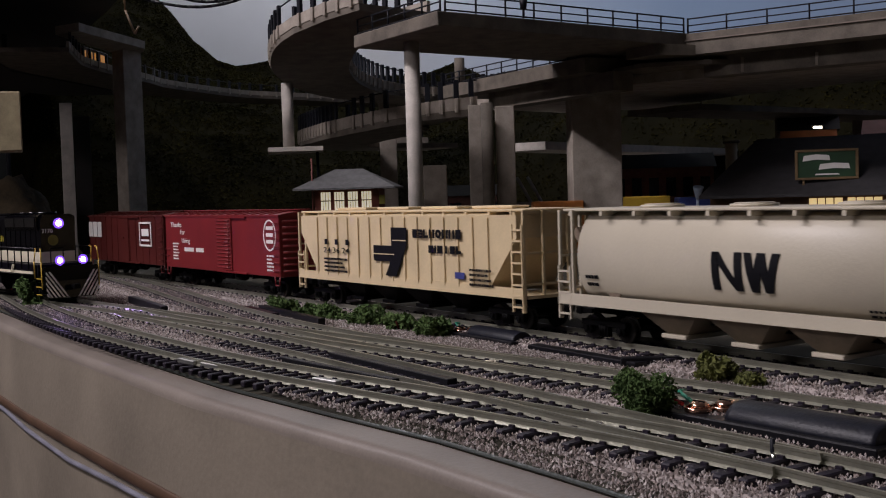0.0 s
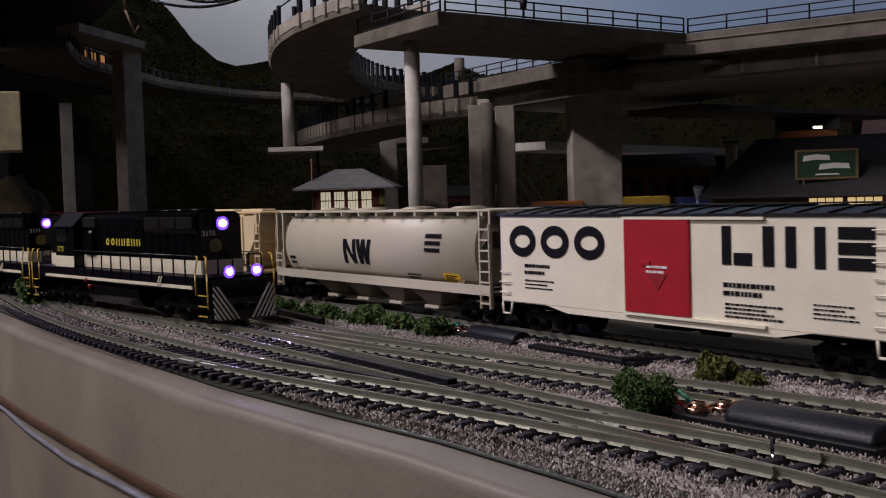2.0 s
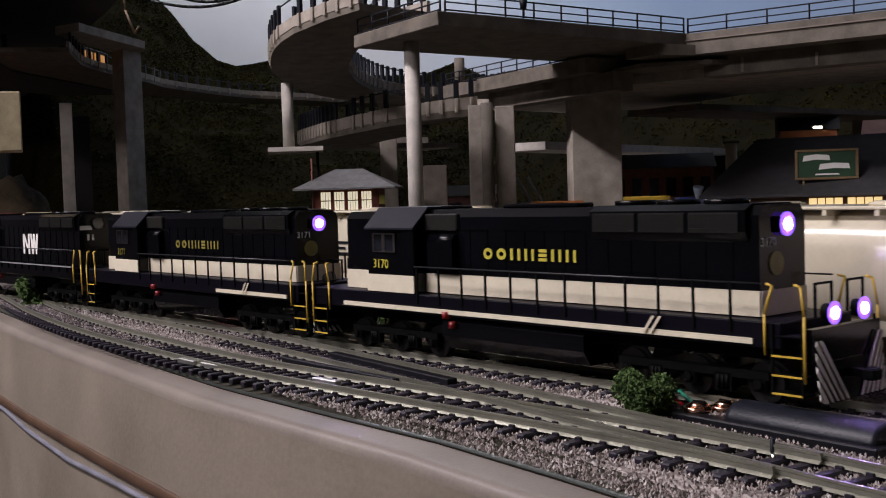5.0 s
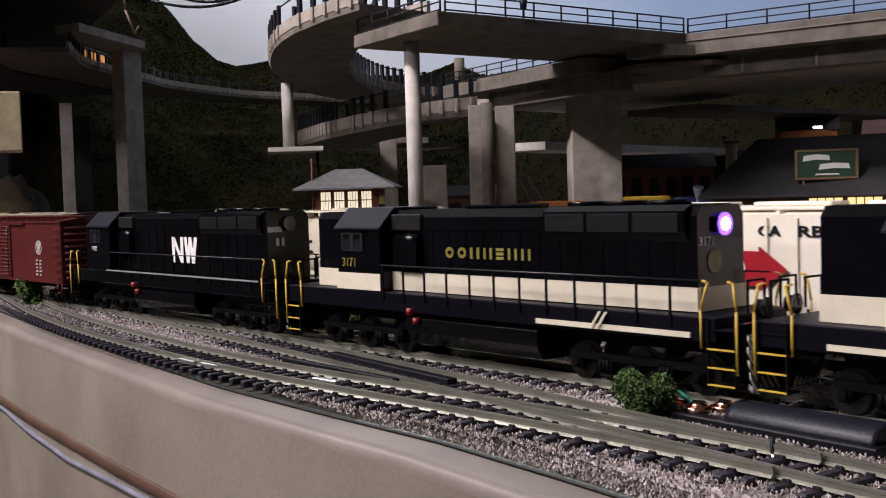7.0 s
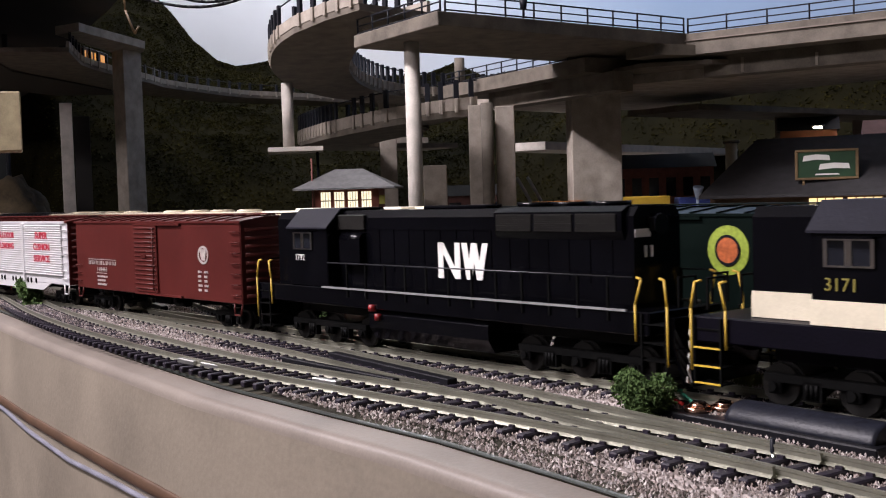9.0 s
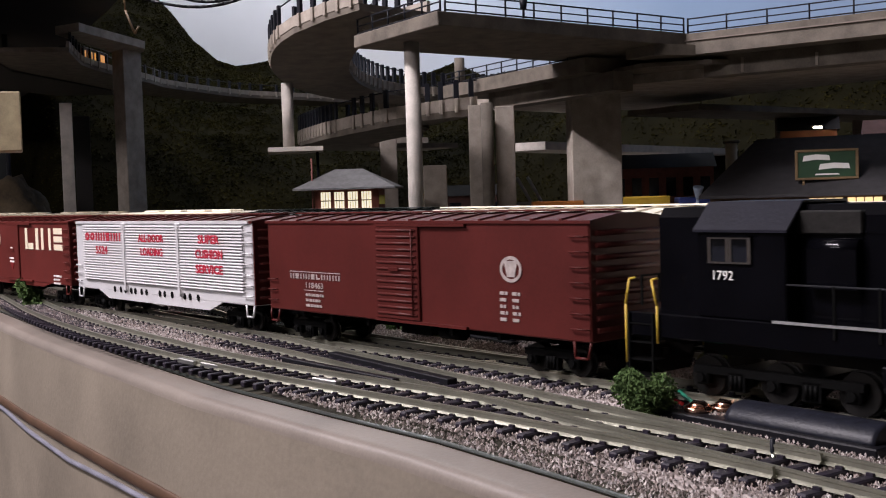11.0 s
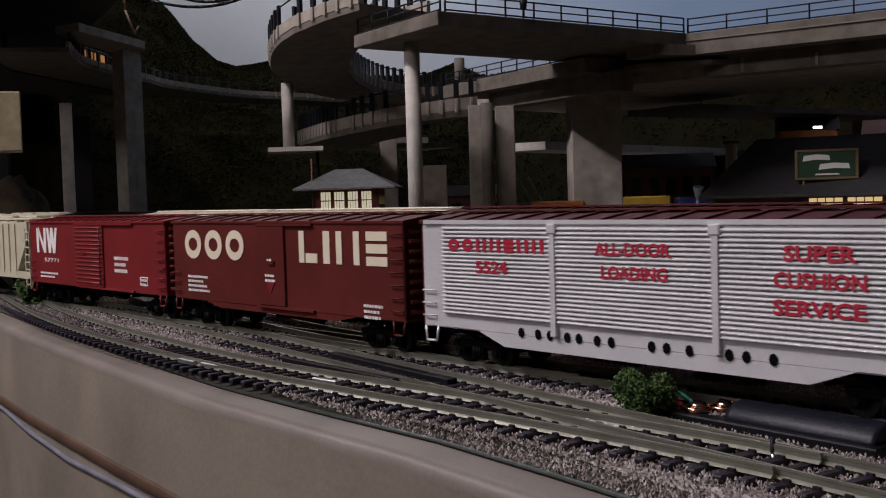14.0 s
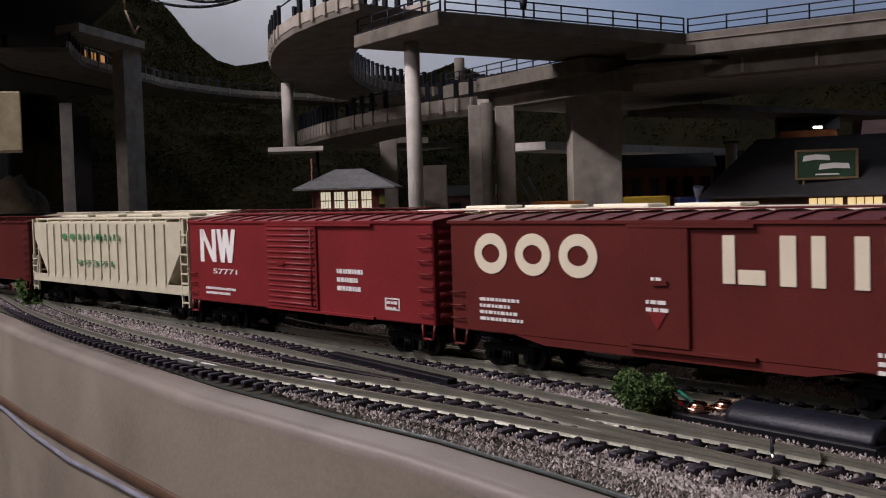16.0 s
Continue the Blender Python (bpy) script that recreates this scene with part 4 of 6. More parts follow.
def town_house(x, y, turn, w, d, h, wall, roof, label, cols=4, rows=2):
    t = thing("town_house", label, "building", "buildings of the town", "", pose(x, y, -0.0065, 0, 0, turn))
    bm = bmesh.new()
    box(bm, -w / 2, w / 2, 0, d, 0, h)
    part("wall", bm, wall, t)
    bm = bmesh.new()
    loft(bm, [[(-w / 2 - 0.003, -0.003, h), (w / 2 + 0.003, -0.003, h), (w / 2 + 0.003, d + 0.003, h), (-w / 2 - 0.003, d + 0.003, h)], [(-w / 2 - 0.003, d / 2 - 0.002, h + d * 0.3), (w / 2 + 0.003, d / 2 - 0.002, h + d * 0.3), (w / 2 + 0.003, d / 2 + 0.002, h + d * 0.3), (-w / 2 - 0.003, d / 2 + 0.002, h + d * 0.3)]])
    part("roof", bm, roof, t)
    for i in range(cols):
        for j in range(rows):
            bm = bmesh.new()
            cx, cz = -w / 2 + w * (i + 0.5) / cols, h * (j + 0.55) / rows
            box(bm, cx - w * 0.28 / cols, cx + w * 0.28 / cols, -0.0007, 0.0003, cz - h * 0.22 / rows, cz + h * 0.22 / rows)
            part("window", bm, GLASS, t)
    return t


# Dark wall colours carry the viaducts' shade over the town.
BRICK = M("shaded_brick", (0.07, 0.025, 0.018), 0.8, var=0.3, scale=150)
SHADED_RENDER = M("shaded_render", (0.045, 0.035, 0.027), 0.8, var=0.3, scale=60)
SLATE = M("town_slate", (0.012, 0.0115, 0.0125), 0.8, var=0.3, scale=150)
town_house(-0.765, 0.946, 40, 0.056, 0.05, 0.1225, M("orange_brick", (0.30, 0.10, 0.04), 0.8, var=0.2), SLATE, "orange brick town building behind the shed")
town_house(-0.66, 1.02, 33, 0.15, 0.08, 0.108, SHADED_RENDER, M("rusty_roof", (0.06, 0.03, 0.027), 0.7, var=0.3), "long low building with a rusty roof")
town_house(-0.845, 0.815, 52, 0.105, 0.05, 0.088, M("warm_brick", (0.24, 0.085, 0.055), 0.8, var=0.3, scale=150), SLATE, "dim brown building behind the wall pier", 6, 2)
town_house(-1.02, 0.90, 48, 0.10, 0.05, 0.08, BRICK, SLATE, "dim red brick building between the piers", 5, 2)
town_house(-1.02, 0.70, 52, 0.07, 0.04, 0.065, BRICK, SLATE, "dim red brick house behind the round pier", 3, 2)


t = thing("wall_lamp", "small bright white lamp above the orange brick wall", "lamp", "", "", pose(-0.7430, 0.9329, 0.1161, 0, 0, 40))
bm = bmesh.new()
bevelled(bm, -0.0042, 0.0042, -0.0020, 0.0020, 0.0, 0.0024, 0.0005)
part("diffuser", bm, M("lamp_diffuser", (1.0, 0.9, 0.75), 0.4, var=0.02, bump=0, emit=9.0), t)
bm = bmesh.new()
bevelled(bm, -0.0066, 0.0066, -0.0024, 0.0300, 0.0029, 0.0042, 0.0004)
part("bracket", bm, STEEL, t)


def parked_truck(x, y, turn, mat, label):
    t = thing("truck", label, "model truck", "model road vehicles", "", pose(x, y, -0.0065, 0, 0, turn))
    bm = bmesh.new()
    bevelled(bm, -0.028, 0.018, -0.012, 0.012, 0.0095, 0.0600 if mat is YELLOW else 0.058, 0.0008)
    part("box_body", bm, mat, t)
    bm = bmesh.new()
    bevelled(bm, 0.0195, 0.034, -0.0115, 0.0115, 0.006, 0.032, 0.002)
    part("cab", bm, mat, t)
    for a in (-0.018, 0.025):
        for sd in (-0.0105, 0.0105):
            bm = bmesh.new()
            rod(bm, (a, sd - 0.002, 0.0058), (a, sd + 0.002, 0.0058), 0.0058, 14)
            part("wheel", bm, BLACK, t)
    return t


parked_truck(-0.752, 0.707, 57, YELLOW, "yellow boxy model truck parked by the pier")
parked_truck(-0.722, 0.752, 57, M("blue_truck_paint", (0.08, 0.12, 0.45), 0.4), "blue and white model truck parked by the shed")
parked_truck(-0.793, 0.640, 57, M("orange_truck_paint", (0.4, 0.14, 0.03), 0.5), "orange model truck parked between the piers")
bm = bmesh.new()
rod(bm, (-0.697, 0.714, -0.0065), (-0.697, 0.714, 0.050), 0.0012, 8)
rod(bm, (-0.697, 0.714, 0.050), (-0.694, 0.712, 0.0605), 0.0015, 14, 0.0048)
solid("dish_antenna", bm, M("pale_blue_plastic", (0.5, 0.6, 0.75), 0.4), "pale blue dish on a thin post", "antenna")
bm = bmesh.new()
rod(bm, (-0.846, 0.628, -0.0065), (-0.846, 0.628, 0.05), 0.0016, 8)
for k in range(2):
    rod(bm, (-0.846 + 0.006 * k, 0.628 + 0.008 * k, 0.075), (-0.838 + 0.006 * k, 0.640 + 0.008 * k, 0.048), 0.0018, 6)
rod(bm, (-0.846, 0.628, 0.05), (-0.838, 0.640, 0.05), 0.0016, 6)
solid("crossing_signal", bm, M("grey_blue_steel", (0.25, 0.28, 0.33), 0.5), "grey steel crossing arms on a post", "signal")

# cables hanging from above and an unclear dark shape on the platform railing
bm = bmesh.new()
for k in range(3):
    pts = []
    for i in range(13):
        u = i / 12
        pts.append((-0.62 + 0.09 * u + 0.01 * k, 0.20 + 0.05 * u, 0.176 - 0.010 * math.sin(math.pi * u) * (1 + 0.5 * k) + 0.006 * k))
    pts = [(-0.66 - 0.02 * k, 0.18, 0.279)] + pts + [(-0.50, 0.27, 0.22), (-0.47, 0.30, 0.40)]
    pipe(bm, pts, 0.0009, 6)
solid("hanging_cable", bm, BLACK, "slack black cables hanging from overhead", "cable")
bm = bmesh.new()
pipe(bm, [(-0.66, 0.18, 0.279), (-0.645, 0.1985, 0.19), (-0.640, 0.1975, 0.172), (-0.635, 0.201, 0.158), (-0.632, 0.2025, 0.162)], 0.0006, 6)
solid("hanging_cable", bm, M("brown_wire", (0.12, 0.07, 0.03), 0.5), "thin brown wire end hanging from overhead", "cable")
t = thing("platform_lantern", "small dark stand-in shape on a post at the platform railing", "lamp", "", "", pose(-0.6150, 0.4660, 0.180))
bm = bmesh.new()
rod(bm, (0, 0, 0), (0, 0, 0.010), 0.0009, 8)
part("post", bm, STEEL, t)
bm = bmesh.new()
rod(bm, (0, 0, 0.006), (0, 0, 0.0135), 0.0022, 10, 0.0030)
part("lantern", bm, STEEL, t)


# ---- rolling stock ----
SIDE = 0.0185


def words(parent, text, x, z, height, mat, y=-SIDE - 0.0002, width=0.0, name="lettering", bold=0.0):
    """Raised lettering on a vehicle's near side, its lower left corner at (x, z)."""
    c = bpy.data.curves.new(name, "FONT")
    c.body, c.size, c.extrude, c.resolution_u = text, height / 0.70, 0.00012, 2
    c.offset = bold
    src = bpy.data.objects.new(name, c)
    me = bpy.data.meshes.new_from_object(src)
    bpy.data.objects.remove(src)
    wide = max(v.co.x for v in me.vertices) - min(v.co.x for v in me.vertices)
    k = width / wide if width else 1.0
    for v in me.vertices:
        v.co = Vector((x + v.co.x * k, y - v.co.z, z + v.co.y))
    me.materials.append(mat)
    ob = new(name, me)
    ob.parent = parent
    return ob


def end_words(parent, text, x, y, z, height, mat):
    """Lettering on a vehicle's front end, starting at (y, z)."""
    ob = words(parent, text, 0, 0, height, mat, 0.0)
    for v in ob.data.vertices:
        v.co = Vector((x - v.co.y, y + v.co.x, z + v.co.z))
    return ob


def flat(bm, x0, x1, z0, z1, y):
    box(bm, x0, x1, y - 0.00012, y + 0.00012, z0, z1)


def ring_mark(bm, cx, cz, rx, rz, w, y, n=24):
    loft(bm, [[(cx + (rx - o) * math.cos(6.28318 * i / n), y + d, cz + (rz - o) * math.sin(6.28318 * i / n)) for o, d in ((0, -0.00012), (w, -0.00012), (w, 0.00012), (0, 0.00012))] for i in range(n + 1)], caps=False)


def disc_mark(bm, cx, cz, rx, rz, y, n=24):
    loft(bm, [[(cx + rx * math.cos(6.28318 * i / n), y + d, cz + rz * math.sin(6.28318 * i / n)) for i in range(n)] for d in (-0.00012, 0.00012)])


def marks(parent, pattern, x0, x1, z0, z1, mat, y=-SIDE - 0.0002, name="emblem", gap=0.18, stroke=0.24):
    """A row of plain marks: o ring, i bar, n two bars, l bar and foot, e three bars, s two offset bars, b block."""
    bm = bmesh.new()
    units = {"o": 1.05, "i": 0.3, "n": 1.0, "l": 0.85, "e": 0.85, "s": 0.9, "b": 0.9, "t": 0.9, " ": 0.9}
    total = sum(units[c] for c in pattern) + gap * (len(pattern) - 1)
    u = (x1 - x0) / total
    x, h = x0, z1 - z0
    for c in pattern:
        w = units[c] * u
        k = stroke * u
        if c == "o":
            ring_mark(bm, x + w / 2, z0 + h / 2, w / 2, h / 2, k, y)
        elif c == "i":
            flat(bm, x, x + w, z0, z1, y)
        elif c == "n":
            flat(bm, x, x + k, z0, z1, y)
            flat(bm, x + w - k, x + w, z0, z1, y)
        elif c == "l":
            flat(bm, x, x + k, z0, z1, y)
            flat(bm, x + k * 1.25, x + w, z0, z0 + k, y)
        elif c == "e":
            for q in (0, 0.5, 1):
                flat(bm, x, x + w, z0 + q * (h - k * 0.9), z0 + q * (h - k * 0.9) + k * 0.9, y)
        elif c == "s":
            flat(bm, x, x + w, z1 - k, z1, y)
            flat(bm, x, x + w, z0 + (h - k) / 2, z0 + (h + k) / 2, y)
            flat(bm, x, x + w, z0, z0 + k, y)
        elif c == "t":
            flat(bm, x + w / 2 - k / 2, x + w / 2 + k / 2, z0, z1, y)
        elif c == "b":
            flat(bm, x, x + w, z0, z1, y)
        x += w + gap * u
    return pieces(name, bm, mat, parent)


def zigzag(parent, x0, x1, z0, z1, mat, y=-SIDE - 0.0002, k=0.26):
    """A joined mark of upright and slanted strokes."""
    bm = bmesh.new()
    w = x1 - x0
    t = w * 0.105
    for a, b in ((0.0, 0.0), (0.0, 0.335), (0.335, 0.335), (0.47, 0.56), (0.56, 0.66), (0.66, 0.755), (0.755, 0.87)):
        up = (a, b) in ((0.56, 0.66), (0.755, 0.87))
        lo, hi = (a, b) if up else (b, a)
        slant(bm, x0 + lo * w, x0 + lo * w + t, x0 + hi * w, x0 + hi * w + t, z0, z1, y - 0.00002 * (a > 0) - 0.00003 * up)
    return pieces("emblem_stroke", bm, mat, parent)


def small_print(parent, x0, z1, rows, mat, w=0.007, h=0.0011, step=0.0022, y=-SIDE - 0.0002):
    """Lines too small to read, as plain bars."""
    bm = bmesh.new()
    for i in range(rows):
        x = x0
        while x < x0 + w * (0.75 + 0.25 * ((i * 7 + 3) % 5) / 4):
            l = 0.0011 + 0.0009 * ((int(x * 9000) + i) % 3)
            flat(bm, x, x + l, z1 - i * step - h, z1 - i * step, y)
            x += l + 0.0006
    return part("small_print", bm, mat, parent)


wheel_mesh = {}


def wheel_set(parent, x, r):
    """An axle with two flanged wheels."""
    if r not in wheel_mesh:
        bm = bmesh.new()
        rod(bm, (0, -0.0095, r), (0, 0.0095, r), 0.0011, 8)
        for sd in (1, -1):
            rod(bm, (0, sd * 0.0071, r), (0, sd * 0.0076, r), r + 0.0006, 20)
            rod(bm, (0, sd * 0.0076, r), (0, sd * 0.0100, r), r, 20)
        wheel_mesh[r] = part("wheel_set", bm, WHEEL, parent)
        wheel_mesh[r].matrix_basis = pose(x, 0, 0)
    else:
        share("wheel_set", wheel_mesh[r], parent, pose(x, 0, 0))


def truck(parent, x, axles, r, heavy=False):
    bm = bmesh.new()
    a, b = axles[0], axles[-1]
    for sd in (1, -1):
        y0, y1 = sd * 0.0108, sd * 0.0132
        y0, y1 = min(y0, y1), max(y0, y1)
        box(bm, x + a - 0.003, x + b + 0.003, y0, y1, r + 0.0012, r + 0.0034)
        for q in axles:
            bevelled(bm, x + q - 0.0022, x + q + 0.0022, y0, y1 + 0.0 if sd < 0 else y1, r - 0.0022, r + 0.002, 0.0005)
            rod(bm, (x + q, sd * 0.0132, r), (x + q, sd * 0.0142, r), 0.0013, 8)
        for p, q in zip(axles, axles[1:]):
            box(bm, x + (p + q) / 2 - 0.0028, x + (p + q) / 2 + 0.0028, y0, y1, r - 0.003, r + 0.0022)
            for e in (-0.0014, 0, 0.0014):
                rod(bm, (x + (p + q) / 2 + e, sd * 0.0134, r - 0.0024), (x + (p + q) / 2 + e, sd * 0.0134, r + 0.0016), 0.0006, 6)
    box(bm, x + a * 0.5 - 0.002, x + b * 0.5 + 0.002, -0.0108, 0.0108, r + 0.0005, r + 0.0035)
    t = part("truck", bm, FRAME, parent)
    for q in axles:
        wheel_set(t, x + q, r)
    return t


def coupler(parent, x, sd, z=0.0098):
    bm = bmesh.new()
    box(bm, min(x, x + sd * 0.007), max(x, x + sd * 0.007), -0.0012, 0.0012, z - 0.001, z + 0.001)
    bevelled(bm, min(x + sd * 0.006, x + sd * 0.0095), max(x + sd * 0.006, x + sd * 0.0095), -0.0022, 0.0022, z - 0.0016, z + 0.0016, 0.0005)
    return part("coupler", bm, FRAME, parent)


def ladder(parent, x0, x1, z0, z1, n, mat, y=-SIDE - 0.001, name="ladder"):
    bm = bmesh.new()
    for x in (x0, x1):
        box(bm, x - 0.00035, x + 0.00035, y - 0.0003, y + 0.0009, z0, z1)
    for i in range(n):
        z = z0 + (z1 - z0) * (i + 0.5) / n
        box(bm, x0, x1, y - 0.0004, y + 0.0002, z - 0.0004, z + 0.0004)
    return part(name, bm, mat, parent)


def grabs(parent, x0, x1, z0, z1, n, mat):
    bm = bmesh.new()
    for i in range(n):
        z = z0 + (z1 - z0) * i / (n - 1)
        pipe(bm, [(x0, -SIDE, z), (x0, -SIDE - 0.0011, z), (x1, -SIDE - 0.0011, z), (x1, -SIDE, z)], 0.00028, 5)
    return part("grab_iron", bm, mat, parent)


def boxcar(name, length, mat, label, door=(-0.014, 0.011), door_mat=None, roof_mat=None, ribbed=True, sill="straight", seams=0, end_mat=None):
    t = thing(name, label, "freight wagon", "wagons of the trains")
    h = length / 2
    bm = bmesh.new()
    bevelled(bm, -h + 0.001, h - 0.001, -SIDE, SIDE, 0.0128, 0.0505, 0.0005)
    part("body", bm, mat, t)
    bm = bmesh.new()
    prof = [(-SIDE - 0.0006, 0.0500), (-SIDE - 0.0006, 0.0510), (-0.006, 0.0528), (0.006, 0.0528), (SIDE + 0.0006, 0.0510), (SIDE + 0.0006, 0.0500)]
    loft(bm, [[(x, y, z) for y, z in prof] for x in (-h, h)])
    part("roof", bm, roof_mat or mat, t)
    bm = bmesh.new()
    n = round(length / 0.0125)
    for i in range(1, n):
        x = -h + length * i / n
        loft(bm, [[(x + e, y, z + 0.0006) for y, z in prof[1:5]] + [(x + e, y, z - 0.0002) for y, z in prof[4:0:-1]] for e in (-0.0006, 0.0006)])
    pieces("roof_rib", bm, roof_mat or mat, t)
    bm = bmesh.new()
    for y in (-0.0027, 0.0, 0.0027):
        box(bm, -h + 0.001, h - 0.001, y - 0.0011, y + 0.0011, 0.0536, 0.0541)
    pieces("running_board", bm, roof_mat or mat, t)
    bm = bmesh.new()
    for sd in (1, -1):
        for i in range(9):
            z = 0.0165 + i * 0.0038
            rod(bm, (sd * (h - 0.0009), -SIDE + 0.0025, z), (sd * (h - 0.0009), SIDE - 0.0025, z), 0.0010, 6)
    pieces("end_rib", bm, end_mat or mat, t)
    if end_mat:
        for sd in (1, -1):
            bm = bmesh.new()
            box(bm, min(sd * (h - 0.0011), sd * (h - 0.0003)), max(sd * (h - 0.0011), sd * (h - 0.0003)), -SIDE + 0.0003, SIDE - 0.0003, 0.0132, 0.0503)
            part("end_panel", bm, end_mat, t)
    if seams:
        bm = bmesh.new()
        for i in range(seams + 1):
            x = -h + 0.003 + (length - 0.006) * i / seams
            box(bm, x - 0.0006, x + 0.0006, -SIDE - 0.00035, SIDE + 0.00035, 0.0135, 0.050)
        pieces("side_post", bm, mat, t)
    if door:
        for sd in (1, -1):
            bm = bmesh.new()
            bevelled(bm, door[0], door[1], sd * (SIDE + 0.0005) - 0.0006, sd * (SIDE + 0.0005) + 0.0006, 0.0142, 0.0490, 0.0003)
            d = part("door", bm, door_mat or mat, t)
        if ribbed:
            bm = bmesh.new()
            for i in range(14):
                z = 0.0162 + i * 0.0024
                rod(bm, (door[0] + 0.001, -SIDE - 0.001, z), (door[1] - 0.001, -SIDE - 0.001, z), 0.0006, 6)
            pieces("door_rib", bm, door_mat or mat, d)
        bm = bmesh.new()
        for z in (0.0135, 0.0494):
            box(bm, door[0] - 0.0006, door[1] + (door[1] - door[0]), -SIDE - 0.0013, -SIDE + 0.0002, z - 0.0005, z + 0.0005)
        pieces("door_track", bm, mat, t)
        if ribbed:
            bm = bmesh.new()
            rod(bm, (door[1] - 0.003, -SIDE - 0.0017, 0.0155), (door[1] - 0.003, -SIDE - 0.0017, 0.048), 0.0003, 6)
            part("door_bar", bm, door_mat or mat, d)
        bm = bmesh.new()
        box(bm, door[0] + 0.009, door[0] + 0.0145, -SIDE - 0.0018, -SIDE - 0.0012, 0.0322, 0.0336)
        part("door_latch", bm, door_mat or mat, d)
    if sill == "deep":
        bm = bmesh.new()
        for sd in (1, -1):
            y = sd * (SIDE - 0.0006)
            loft(bm, [[(x, y + d, z) for x, z in ((-h + 0.03, 0.013), (-h + 0.043, 0.0085), (h - 0.043, 0.0085), (h - 0.03, 0.013))] for d in (-0.0005, 0.0005)])
        part("side_sill", bm, mat, t)
        bm = bmesh.new()
        for x in (-0.0485, -0.0408, -0.0354, -0.0278, -0.0229, -0.0153, -0.0096, 0.0059, 0.0113, 0.0194, 0.0328, 0.0383, 0.0467):
            loft(bm, [[(x + 0.0014 * math.cos(k * 0.7854), -SIDE - 0.0003 + d, 0.0140 + 0.0017 * math.sin(k * 0.7854)) for k in range(8)] for d in (0.0, 0.0004)])
        pieces("sill_hole", bm, FRAME, t)
    elif sill == "angled":
        bm = bmesh.new()
        for sd in (1, -1):
            y = sd * (SIDE - 0.0006)
            loft(bm, [[(x, y + d, z) for x, z in ((-h + 0.032, 0.013), (-h + 0.046, 0.0105), (h - 0.046, 0.0105), (h - 0.032, 0.013))] for d in (-0.0005, 0.0005)])
        part("side_sill", bm, mat, t)
    bm = bmesh.new()
    box(bm, -h + 0.004, h - 0.004, -0.0030, 0.0030, 0.0085, 0.0128)
    box(bm, -0.012, 0.006, -0.010, -0.004, 0.0075, 0.0128)
    rod(bm, (0.012, -0.009, 0.0098), (0.024, -0.009, 0.0098), 0.0028, 10)
    for x in (-h + 0.045, -h + 0.07, h - 0.07, h - 0.045):
        box(bm, x - 0.0008, x + 0.0008, -0.0165, 0.0165, 0.010, 0.0128)
    part("underframe", bm, FRAME, t)
    grabs(t, h - 0.0088, h - 0.0018, 0.017, 0.046, 7, mat)
    grabs(t, -h + 0.0018, -h + 0.0078, 0.017, 0.026, 3, mat)
    for x0 in (-h + 0.0015, h - 0.0085):
        bm = bmesh.new()
        pipe(bm, [(x0, -SIDE + 0.0004, 0.013), (x0 + 0.0008, -SIDE, 0.0078), (x0 + 0.0062, -SIDE, 0.0078), (x0 + 0.007, -SIDE + 0.0004, 0.013)], 0.0005, 5)
        part("stirrup_step", bm, mat, t)
    for sd in (1, -1):
        truck(t, sd * (h - 0.0235), (-0.0095, 0.0095), 0.0048)
        coupler(t, sd * (h - 0.001), sd)
    return t


